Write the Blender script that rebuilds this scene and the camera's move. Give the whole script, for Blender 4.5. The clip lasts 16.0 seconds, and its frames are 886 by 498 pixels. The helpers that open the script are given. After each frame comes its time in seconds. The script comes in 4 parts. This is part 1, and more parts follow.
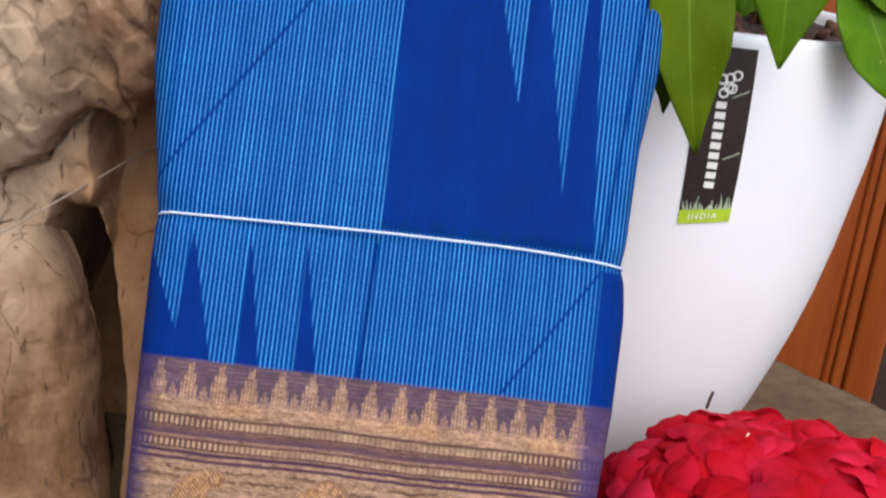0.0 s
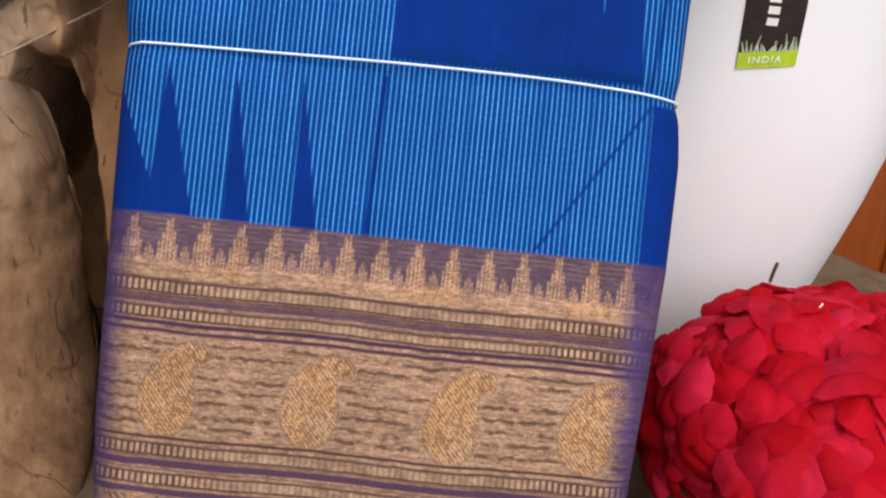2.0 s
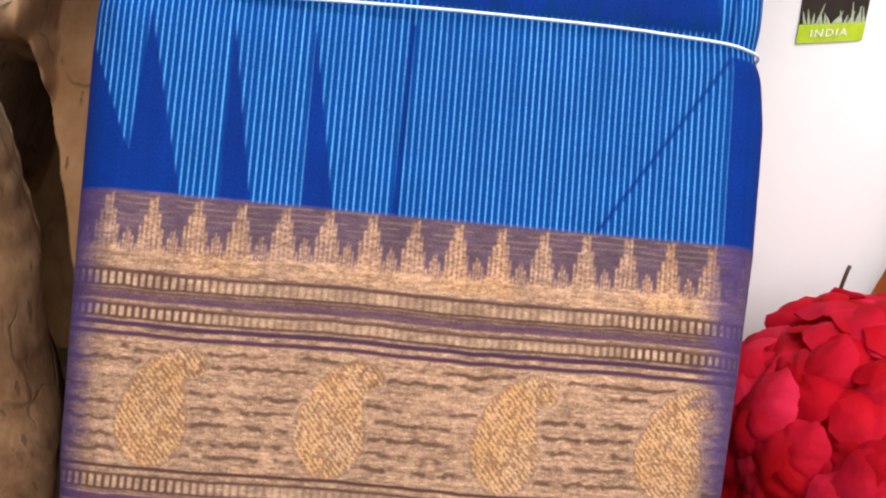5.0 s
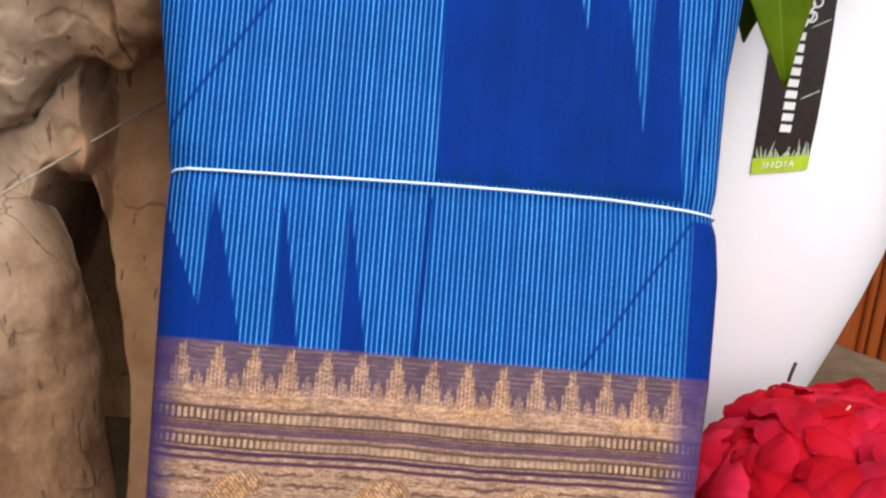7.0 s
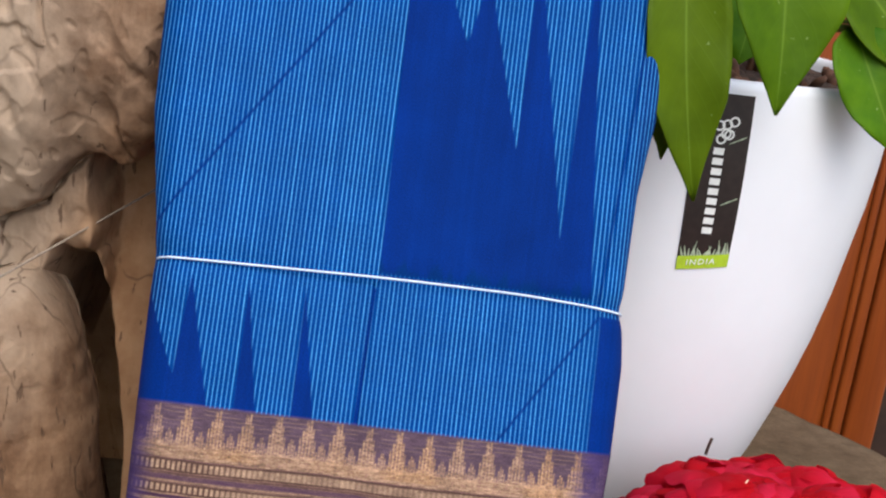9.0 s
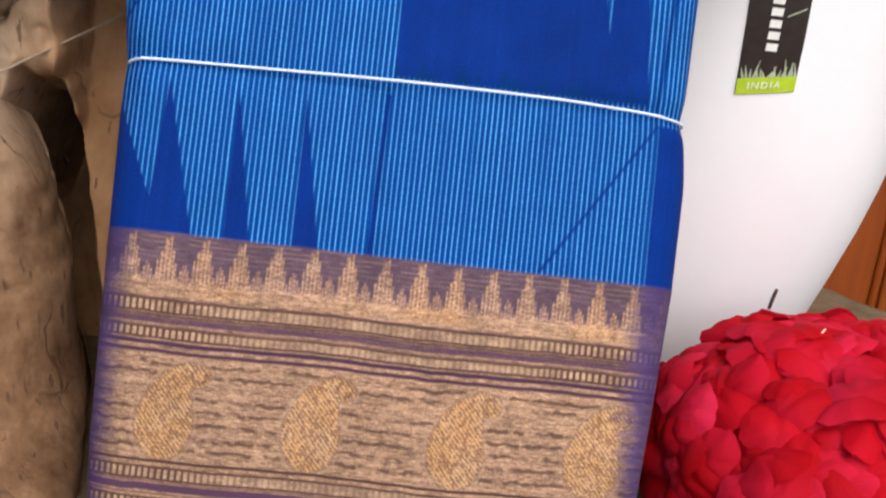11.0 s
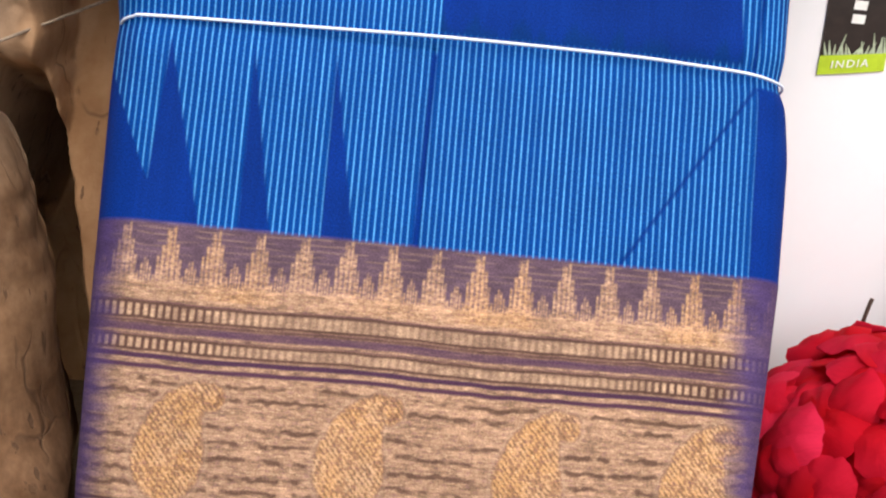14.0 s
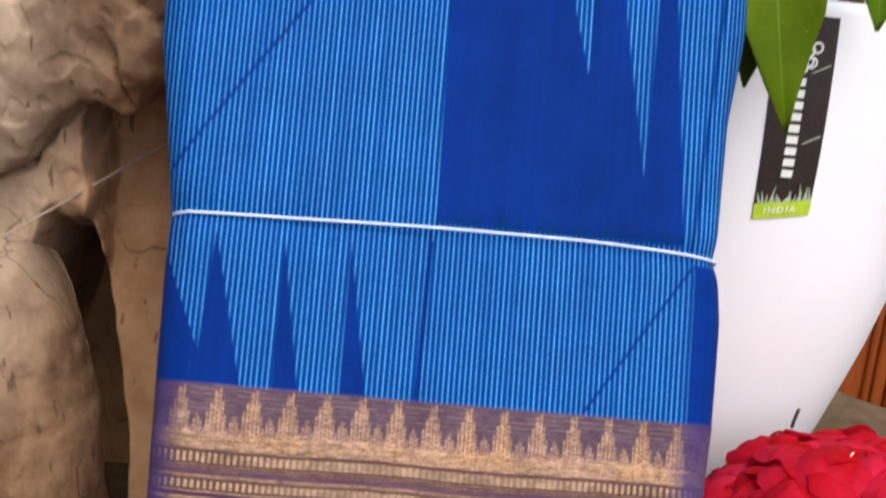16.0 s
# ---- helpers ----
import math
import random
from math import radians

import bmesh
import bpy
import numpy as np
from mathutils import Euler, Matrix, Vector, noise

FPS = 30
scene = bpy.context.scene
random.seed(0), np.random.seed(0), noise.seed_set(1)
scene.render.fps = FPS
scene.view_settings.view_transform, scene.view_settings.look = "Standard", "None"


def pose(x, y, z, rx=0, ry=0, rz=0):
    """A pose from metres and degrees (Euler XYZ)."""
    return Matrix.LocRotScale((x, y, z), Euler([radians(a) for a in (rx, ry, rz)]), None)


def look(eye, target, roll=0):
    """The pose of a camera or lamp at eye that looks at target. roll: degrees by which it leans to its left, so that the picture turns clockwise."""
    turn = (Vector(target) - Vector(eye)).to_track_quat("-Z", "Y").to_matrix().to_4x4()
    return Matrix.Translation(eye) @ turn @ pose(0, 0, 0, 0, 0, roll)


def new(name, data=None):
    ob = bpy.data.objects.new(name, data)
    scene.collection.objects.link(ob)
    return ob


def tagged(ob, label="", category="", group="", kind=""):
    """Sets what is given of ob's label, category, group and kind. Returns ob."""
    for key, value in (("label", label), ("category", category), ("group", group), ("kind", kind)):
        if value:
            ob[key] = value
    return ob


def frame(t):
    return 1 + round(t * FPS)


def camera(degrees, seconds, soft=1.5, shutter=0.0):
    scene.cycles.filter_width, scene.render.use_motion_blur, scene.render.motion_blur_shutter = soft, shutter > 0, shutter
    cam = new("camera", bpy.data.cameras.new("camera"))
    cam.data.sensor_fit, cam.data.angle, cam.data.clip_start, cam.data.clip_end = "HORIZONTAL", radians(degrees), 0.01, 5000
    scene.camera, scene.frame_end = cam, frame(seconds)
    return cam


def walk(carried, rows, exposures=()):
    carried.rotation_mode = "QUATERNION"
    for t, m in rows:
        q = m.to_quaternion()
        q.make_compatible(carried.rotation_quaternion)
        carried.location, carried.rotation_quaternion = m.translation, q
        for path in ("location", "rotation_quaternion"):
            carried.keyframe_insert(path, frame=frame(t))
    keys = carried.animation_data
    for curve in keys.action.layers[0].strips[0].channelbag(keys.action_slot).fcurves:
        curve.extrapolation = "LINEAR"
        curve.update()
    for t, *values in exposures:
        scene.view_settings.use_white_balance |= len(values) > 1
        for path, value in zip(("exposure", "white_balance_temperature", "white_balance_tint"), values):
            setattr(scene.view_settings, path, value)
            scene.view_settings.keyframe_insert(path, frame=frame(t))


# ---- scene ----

cam = camera(38.0, 16.0, soft=2.1, shutter=0.5)
PATH = [
    (0, pose(-0.0137, -0.5284, 0.4324, 72.95, -7.79, -1.16)),
    (0.5, pose(-0.0095, -0.5280, 0.4049, 72.39, -7.73, -1.44)),
    (1, pose(-0.0077, -0.5038, 0.3821, 70.18, -7.26, -1.14)),
    (1.5, pose(-0.0108, -0.4660, 0.3632, 69.41, -7.00, -0.93)),
    (2, pose(0.0007, -0.4474, 0.3612, 70.06, -6.53, -0.16)),
    (2.5, pose(-0.0081, -0.4263, 0.3250, 70.81, -7.09, -0.69)),
    (3, pose(-0.0097, -0.3876, 0.2843, 70.40, -6.44, -1.27)),
    (3.5, pose(-0.0154, -0.3578, 0.2830, 73.03, -6.56, -1.58)),
    (3.7, pose(-0.0155, -0.3585, 0.2850, 73.83, -6.28, -2.27)),
    (5.8, pose(-0.0299, -0.3717, 0.2960, 74.09, -6.01, -2.66)),
    (6, pose(-0.0313, -0.3751, 0.3021, 74.05, -6.32, -3.08)),
    (6.5, pose(-0.0426, -0.4044, 0.3331, 73.73, -6.11, -3.35)),
    (7, pose(-0.0510, -0.4406, 0.3788, 73.32, -6.33, -3.42)),
    (7.5, pose(-0.0536, -0.4827, 0.4185, 72.03, -5.81, -4.17)),
    (8, pose(-0.0592, -0.5181, 0.4657, 72.06, -6.15, -5.00)),
    (8.1, pose(-0.0589, -0.5259, 0.4604, 73.30, -5.95, -5.29)),
    (8.3, pose(-0.0612, -0.5323, 0.4754, 72.79, -5.91, -5.20)),
    (8.4, pose(-0.0056, -0.5265, 0.4338, 74.57, -8.00, -1.16)),
    (8.5, pose(-0.0049, -0.5277, 0.4354, 74.56, -8.02, -1.05)),
    (9, pose(-0.0131, -0.5285, 0.4334, 74.89, -7.92, -1.15)),
    (9.5, pose(-0.0106, -0.5267, 0.4154, 73.84, -8.05, -1.30)),
    (10, pose(-0.0069, -0.5055, 0.3819, 72.29, -7.26, -1.15)),
    (10.2, pose(-0.0093, -0.4906, 0.3793, 71.94, -7.39, -0.99)),
    (12.3, pose(-0.0129, -0.3686, 0.2846, 73.47, -6.51, -1.73)),
    (12.5, pose(-0.0151, -0.3582, 0.2832, 74.66, -6.67, -1.44)),
    (13, pose(-0.0201, -0.3627, 0.2923, 75.61, -5.87, -1.95)),
    (13.5, pose(-0.0319, -0.3628, 0.2837, 76.02, -6.38, -1.89)),
    (14, pose(-0.0282, -0.3594, 0.2880, 75.45, -6.19, -2.13)),
    (14.5, pose(-0.0277, -0.3641, 0.2896, 75.73, -6.49, -2.10)),
    (15, pose(-0.0313, -0.3738, 0.3035, 75.90, -6.51, -3.02)),
    (15.5, pose(-0.0397, -0.4012, 0.3342, 75.31, -6.33, -3.10)),
    (16, pose(-0.0499, -0.4404, 0.3765, 75.47, -6.41, -3.27)),
]
EXPOSURES = [
    (0.0, -0.05, 5700, 9), (1.0, -0.08, 5850, 9), (2.0, -0.13, 6000, 10), (3.0, -0.02, 6150, 10), (3.6, 0.13, 6150, 10), (6.0, 0.20, 6100, 10), (7.0, 0.13, 5900, 9.5), (7.6, 0.13, 5750, 9), (8.0, -0.03, 5750, 9),
    (8.3, -0.04, 5650, 8.5), (9.0, -0.10, 5650, 8.5), (10.0, -0.02, 5800, 9), (12.5, 0.09, 6150, 10), (13.0, 0.03, 6150, 10), (13.5, 0.18, 6150, 10), (14.0, 0.23, 6100, 10), (15.0, 0.24, 6000, 10), (16.0, 0.06, 5850, 9.5),
]
walk(cam, PATH, EXPOSURES)

# ---- world and light ----
world = bpy.data.worlds.new("sky")
world.use_nodes = True
scene.world = world
wn = world.node_tree
sky = wn.nodes.new("ShaderNodeTexSky")
sky.sky_type, sky.sun_disc = "NISHITA", False
sky.sun_elevation, sky.sun_rotation = radians(50), radians(166)
sky.dust_density, sky.ozone_density = 6.0, 0.2
wn.links.new(sky.outputs[0], wn.nodes["Background"].inputs[0])
wn.nodes["Background"].inputs[1].default_value = 0.19
sun = new("sun", bpy.data.lights.new("sun", "SUN"))
sun.data.energy, sun.data.angle, sun.data.color = 1.75, radians(85), (1.0, 0.985, 0.96)
sun.matrix_world = look((0.29, -1.15, 1.41), (0, 0, 0))


# ---- materials ----
class Nodes:
    """A small builder of node materials."""

    def __init__(self, name, rough=0.6, metal=0.0, spec=0.5):
        self.mat = bpy.data.materials.new(name)
        self.mat.use_nodes = True
        self.tree = self.mat.node_tree
        self.bsdf = self.tree.nodes["Principled BSDF"]
        self.bsdf.inputs["Roughness"].default_value = rough
        self.bsdf.inputs["Metallic"].default_value = metal
        self.bsdf.inputs["Specular IOR Level"].default_value = spec

    def node(self, kind, **props):
        n = self.tree.nodes.new(kind)
        for k, v in props.items():
            n.inputs[k.replace("_", " ")].default_value = v
        return n

    def link(self, a, b):
        self.tree.links.new(a, b)

    def coords(self, out="Object", scale=(1, 1, 1)):
        tc = self.tree.nodes.new("ShaderNodeTexCoord")
        mp = self.node("ShaderNodeMapping")
        mp.inputs["Scale"].default_value = scale
        self.link(tc.outputs[out], mp.inputs["Vector"])
        return mp.outputs[0]

    def noise(self, vec, scale, detail=4.0, rough=0.55):
        n = self.node("ShaderNodeTexNoise", Scale=scale, Detail=detail, Roughness=rough)
        self.link(vec, n.inputs["Vector"])
        return n.outputs["Fac"]

    def ramp(self, fac, stops):
        r = self.tree.nodes.new("ShaderNodeValToRGB")
        els = r.color_ramp.elements
        while len(els) < len(stops):
            els.new(0.5)
        for e, (p, c) in zip(els, stops):
            e.position = p
            e.color = (*c, 1) if len(c) == 3 else c
        self.link(fac, r.inputs[0])
        return r.outputs[0]

    def mix(self, fac, a, b, mode="MIX"):
        m = self.tree.nodes.new("ShaderNodeMix")
        m.data_type, m.blend_type = "RGBA", mode
        for sock, v in ((m.inputs[0], fac), (m.inputs[6], a), (m.inputs[7], b)):
            if isinstance(v, (int, float)):
                sock.default_value = v
            elif isinstance(v, tuple):
                sock.default_value = (*v, 1)
            else:
                self.link(v, sock)
        return m.outputs[2]

    def math(self, op, a, b=0.0):
        m = self.tree.nodes.new("ShaderNodeMath")
        m.operation = op
        for sock, v in ((m.inputs[0], a), (m.inputs[1], b)):
            if isinstance(v, (int, float)):
                sock.default_value = v
            else:
                self.link(v, sock)
        return m.outputs[0]

    def bump(self, height, strength=0.3, distance=0.002):
        b = self.node("ShaderNodeBump", Strength=strength, Distance=distance)
        self.link(height, b.inputs["Height"])
        self.link(b.outputs[0], self.bsdf.inputs["Normal"])

    def glow_through(self, colour, share):
        """Part of the light passes through a thin sheet."""
        tr = self.tree.nodes.new("ShaderNodeBsdfTranslucent")
        ms = self.tree.nodes.new("ShaderNodeMixShader")
        ms.inputs[0].default_value = share
        self.link(colour, tr.inputs[0])
        self.link(self.bsdf.outputs[0], ms.inputs[1])
        self.link(tr.outputs[0], ms.inputs[2])
        self.link(ms.outputs[0], self.tree.nodes["Material Output"].inputs[0])

    def color(self, c):
        if isinstance(c, tuple):
            self.bsdf.inputs["Base Color"].default_value = (*c, 1)
        else:
            self.link(c, self.bsdf.inputs["Base Color"])
        return self


def plain(name, c, rough=0.6, metal=0.0, vary=0.15, scale=60.0, bump=0.1, dist=0.0006):
    m = Nodes(name, rough, metal)
    v = m.coords()
    f = m.noise(v, scale)
    dark = tuple(x * (1 - vary) for x in c)
    lite = tuple(min(1, x * (1 + vary)) for x in c)
    m.color(m.ramp(f, [(0.3, dark), (0.7, lite)]))
    m.bump(f, bump, dist)
    return m.mat


def cloth_material():
    m = Nodes("woven_saree_cloth", 0.75, 0.0, 0.06)
    at = m.tree.nodes.new("ShaderNodeAttribute")
    at.attribute_name = "weave"
    st = m.tree.nodes.new("ShaderNodeAttribute")
    st.attribute_name = "stripe"
    zari = m.tree.nodes.new("ShaderNodeAttribute")
    zari.attribute_name = "zari"
    uv = m.tree.nodes.new("ShaderNodeUVMap")
    sep = m.tree.nodes.new("ShaderNodeSeparateXYZ")
    m.link(uv.outputs[0], sep.inputs[0])
    mp = m.node("ShaderNodeMapping")
    mp.inputs["Scale"].default_value = (1, 0.12, 1)
    m.link(uv.outputs[0], mp.inputs["Vector"])
    wob = m.noise(mp.outputs[0], 90.0, 3.0)
    u2 = m.math("ADD", sep.outputs[0], m.math("MULTIPLY", m.math("SUBTRACT", wob, 0.5), 0.0008))
    fr = m.math("FRACT", m.math("DIVIDE", u2, 0.00232))
    tri = m.math("ABSOLUTE", m.math("SUBTRACT", fr, 0.5))
    line = m.ramp(tri, [(0.07, (1, 1, 1)), (0.19, (0, 0, 0))])
    mp2 = m.node("ShaderNodeMapping")
    mp2.inputs["Scale"].default_value = (1, 0.02, 1)
    m.link(uv.outputs[0], mp2.inputs["Vector"])
    strand = m.ramp(m.noise(mp2.outputs[0], 260.0, 2.0), [(0.35, (0.55, 0.55, 0.55)), (0.68, (1, 1, 1))])
    slub = m.ramp(m.noise(uv.outputs[0], 700.0, 2.0), [(0.3, (0.7, 0.7, 0.7)), (0.6, (1, 1, 1))])
    amount = m.mix(1.0, m.mix(1.0, line, strand, "MULTIPLY"), slub, "MULTIPLY")
    amount = m.math("MULTIPLY", amount, st.outputs["Fac"])
    base = m.mix(amount, at.outputs["Color"], (0.080, 0.315, 0.66))
    fm = m.node("ShaderNodeMapping")
    fm.inputs["Scale"].default_value = (0.32, 1.0, 1)
    m.link(uv.outputs[0], fm.inputs["Vector"])
    fleck = m.noise(fm.outputs[0], 1150.0, 2.0)
    dark = m.math("MULTIPLY", m.ramp(fleck, [(0.36, (1, 1, 1)), (0.46, (0, 0, 0))]), zari.outputs["Fac"])
    lite = m.math("MULTIPLY", m.ramp(fleck, [(0.56, (0, 0, 0)), (0.66, (1, 1, 1))]), zari.outputs["Fac"])
    base = m.mix(m.math("MULTIPLY", dark, 0.30), base, (0.13, 0.055, 0.085))
    base = m.mix(m.math("MULTIPLY", lite, 0.16), base, (0.80, 0.56, 0.36))
    grain = m.ramp(m.noise(uv.outputs[0], 1500.0, 2.0), [(0.3, (0.72, 0.72, 0.72)), (0.7, (1.2, 1.2, 1.2))])
    grain2 = m.ramp(m.noise(uv.outputs[0], 45.0, 4.0), [(0.3, (0.9, 0.9, 0.9)), (0.7, (1.08, 1.08, 1.08))])
    m.color(m.mix(1.0, m.mix(1.0, base, grain, "MULTIPLY"), grain2, "MULTIPLY"))
    m.link(m.math("MULTIPLY", zari.outputs["Fac"], 0.35), m.bsdf.inputs["Metallic"])
    m.link(m.math("SUBTRACT", 0.72, m.math("MULTIPLY", zari.outputs["Fac"], 0.28)), m.bsdf.inputs["Roughness"])
    m.bsdf.inputs["Sheen Weight"].default_value = 0.0
    m.bump(m.noise(uv.outputs[0], 1200.0, 2.0), 0.35, 0.0004)
    return m.mat


def rock_material(name, tint, warm):
    """Weathered stone; tint of its whole mass, and the share of warm brown lift beside the crevice."""
    m = Nodes(name, 0.85, 0.0, 0.2)
    v = m.coords()
    big = m.noise(v, 8.0, 5.0)
    mid = m.noise(v, 34.0, 6.0, 0.6)
    fine = m.noise(v, 240.0, 4.0, 0.7)
    streak = m.noise(m.coords(scale=(1.0, 1.0, 0.22)), 60.0, 5.0, 0.6)
    base = m.ramp(big, [(0.28, (0.088, 0.050, 0.026)), (0.5, (0.185, 0.122, 0.076)), (0.72, (0.30, 0.222, 0.158))])
    base = m.mix(0.42, base, m.ramp(mid, [(0.34, (0.075, 0.042, 0.022)), (0.60, (0.30, 0.225, 0.162))]))
    base = m.mix(0.5, base, m.ramp(streak, [(0.36, (0.40, 0.31, 0.25)), (0.54, (1.0, 1.0, 1.0)), (0.8, (1.18, 1.14, 1.1))]), "MULTIPLY")
    base = m.mix(0.4, base, m.ramp(fine, [(0.3, (0.6, 0.58, 0.56)), (0.7, (1.18, 1.18, 1.18))]), "MULTIPLY")
    base = m.mix(1.0, base, tint, "MULTIPLY")
    # warmer brown stone beside the crevice, its colour lightened to offset the shade there
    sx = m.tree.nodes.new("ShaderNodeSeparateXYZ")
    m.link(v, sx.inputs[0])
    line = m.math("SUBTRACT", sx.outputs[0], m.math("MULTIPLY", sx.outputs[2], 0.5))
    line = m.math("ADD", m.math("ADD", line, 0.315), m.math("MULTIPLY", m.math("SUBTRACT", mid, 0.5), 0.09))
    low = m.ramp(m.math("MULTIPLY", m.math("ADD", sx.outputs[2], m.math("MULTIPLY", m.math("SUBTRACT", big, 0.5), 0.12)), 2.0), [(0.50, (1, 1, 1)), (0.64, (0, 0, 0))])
    warm_lift = m.math("MULTIPLY", m.ramp(m.math("MULTIPLY", line, 10.0), [(0.0, (0, 0, 0)), (0.30, (1, 1, 1))]), low)
    base = m.mix(m.math("MULTIPLY", warm_lift, warm), base, m.mix(0.5, (0.33, 0.175, 0.076), m.ramp(mid, [(0.3, (0.18, 0.085, 0.034)), (0.7, (0.44, 0.25, 0.12))])))
    # paler stone in the upper mass
    away = m.math("ADD", m.math("MULTIPLY", sx.outputs[0], -1.0), m.math("MULTIPLY", m.math("SUBTRACT", mid, 0.5), 0.05))
    pale = m.math("MULTIPLY", m.ramp(m.math("MULTIPLY", away, 3.0), [(0.50, (0, 0, 0)), (0.66, (1, 1, 1))]), m.ramp(m.math("MULTIPLY", m.math("ADD", sx.outputs[2], m.math("MULTIPLY", m.math("SUBTRACT", mid, 0.5), 0.08)), 2.0), [(0.20, (0, 0, 0)), (0.40, (1, 1, 1))]))
    base = m.mix(m.math("MULTIPLY", pale, 0.55), base, (0.50, 0.398, 0.285))
    # branching cracks and slanted chips
    wn2 = m.node("ShaderNodeTexNoise", Scale=17.0, Detail=3.0, Roughness=0.5)
    m.link(v, wn2.inputs["Vector"])
    warped = m.mix(0.06, m.coords(scale=(1.0, 1.0, 0.5)), wn2.outputs["Color"], "ADD")
    vo = m.node("ShaderNodeTexVoronoi", Scale=19.0)
    vo.feature = "DISTANCE_TO_EDGE"
    m.link(warped, vo.inputs["Vector"])
    here = m.ramp(m.noise(v, 15.0, 3.0), [(0.47, (0, 0, 0)), (0.60, (1, 1, 1))])
    crack = m.math("MULTIPLY", m.ramp(vo.outputs["Distance"], [(0.0, (1, 1, 1)), (0.022, (0, 0, 0))]), here)
    tilt = m.node("ShaderNodeMapping")
    tilt.inputs["Rotation"].default_value = (0, radians(28), 0)
    tilt.inputs["Scale"].default_value = (1.0, 1.0, 0.18)
    m.link(v, tilt.inputs["Vector"])
    chip = m.ramp(m.noise(tilt.outputs[0], 170.0, 4.0, 0.5), [(0.640, (0, 0, 0)), (0.675, (1, 1, 1))])
    flake = m.ramp(m.noise(tilt.outputs[0], 52.0, 6.0, 0.62), [(0.66, (0, 0, 0)), (0.685, (0.6, 0.6, 0.6))])
    chip = m.mix(1.0, chip, flake, "LIGHTEN")
    base = m.mix(m.math("MULTIPLY", crack, 0.5), base, (0.035, 0.020, 0.012))
    base = m.mix(m.math("MULTIPLY", chip, 0.7), base, (0.075, 0.042, 0.024))
    m.color(base)
    relief = m.math("ADD", m.math("MULTIPLY", mid, 0.5), m.math("ADD", m.math("MULTIPLY", fine, 0.3), m.math("MULTIPLY", streak, 0.4)))
    m.bump(m.math("SUBTRACT", relief, m.math("ADD", m.math("MULTIPLY", crack, 0.5), m.math("MULTIPLY", chip, 0.6))), 0.5, 0.0026)
    return m.mat


def slab_material():
    m = Nodes("slab_stone", 0.9, 0.0, 0.2)
    v = m.coords()
    big, mid, fine = m.noise(v, 7.0, 5.0), m.noise(v, 48.0, 6.0, 0.65), m.noise(v, 300.0, 3.0)
    c = m.ramp(big, [(0.3, (0.090, 0.060, 0.032)), (0.7, (0.160, 0.112, 0.066))])
    c = m.mix(0.5, c, m.ramp(mid, [(0.35, (0.055, 0.035, 0.018)), (0.65, (0.165, 0.117, 0.070))]))
    m.color(m.mix(0.4, c, m.ramp(fine, [(0.3, (0.6, 0.6, 0.6)), (0.7, (1.2, 1.2, 1.2))]), "MULTIPLY"))
    m.bump(m.math("ADD", mid, m.math("MULTIPLY", fine, 0.4)), 0.6, 0.003)
    return m.mat


def wood_material():
    m = Nodes("varnished_wood", 0.38, 0.0, 0.5)
    v = m.coords(scale=(14, 14, 1.0))
    f = m.noise(v, 6.0, 6.0, 0.6)
    g = m.noise(m.coords(scale=(120, 120, 3.0)), 4.0, 3.0)
    c = m.ramp(f, [(0.25, (0.18, 0.035, 0.0035)), (0.55, (0.24, 0.052, 0.0055)), (0.8, (0.285, 0.071, 0.009))])
    m.color(m.mix(0.3, c, m.ramp(g, [(0.35, (0.7, 0.66, 0.6)), (0.65, (1.08, 1.08, 1.08))]), "MULTIPLY"))
    m.bump(g, 0.15, 0.0005)
    return m.mat


def leaf_material():
    m = Nodes("glossy_leaf", 0.45, 0.0, 0.10)
    uv = m.tree.nodes.new("ShaderNodeUVMap")
    sep = m.tree.nodes.new("ShaderNodeSeparateXYZ")
    m.link(uv.outputs[0], sep.inputs[0])
    off = m.math("ABSOLUTE", m.math("SUBTRACT", sep.outputs[0], 0.5))
    rib = m.ramp(off, [(0.0, (1, 1, 1)), (0.022, (0, 0, 0))])
    vein = m.math("FRACT", m.math("MULTIPLY", m.math("SUBTRACT", sep.outputs[1], m.math("MULTIPLY", off, 0.55)), 11.0))
    vl = m.ramp(m.math("ABSOLUTE", m.math("SUBTRACT", vein, 0.5)), [(0.0, (1, 1, 1)), (0.10, (0, 0, 0))])
    v = m.coords()
    big = m.ramp(m.noise(v, 28.0, 4.0), [(0.3, (0.038, 0.122, 0.001)), (0.7, (0.120, 0.245, 0.002))])
    inf = m.tree.nodes.new("ShaderNodeObjectInfo")
    big = m.mix(m.math("MULTIPLY", inf.outputs["Random"], 0.55), big, (0.110, 0.125, 0.004))
    c = m.mix(m.math("MULTIPLY", vl, 0.05), big, (0.18, 0.32, 0.02))
    c = m.mix(m.math("MULTIPLY", rib, 0.5), c, (0.22, 0.34, 0.03))
    spot = m.ramp(m.noise(v, 210.0, 1.0), [(0.76, (0, 0, 0)), (0.80, (1, 1, 1))])
    c = m.mix(m.math("MULTIPLY", spot, 0.5), c, (0.30, 0.40, 0.12))
    m.color(c)
    m.glow_through(c, 0.32)
    m.bsdf.inputs["Subsurface Weight"].default_value = 0.0
    m.bump(m.math("ADD", m.math("MULTIPLY", vl, 0.4), rib), 0.25, 0.0006)
    return m.mat


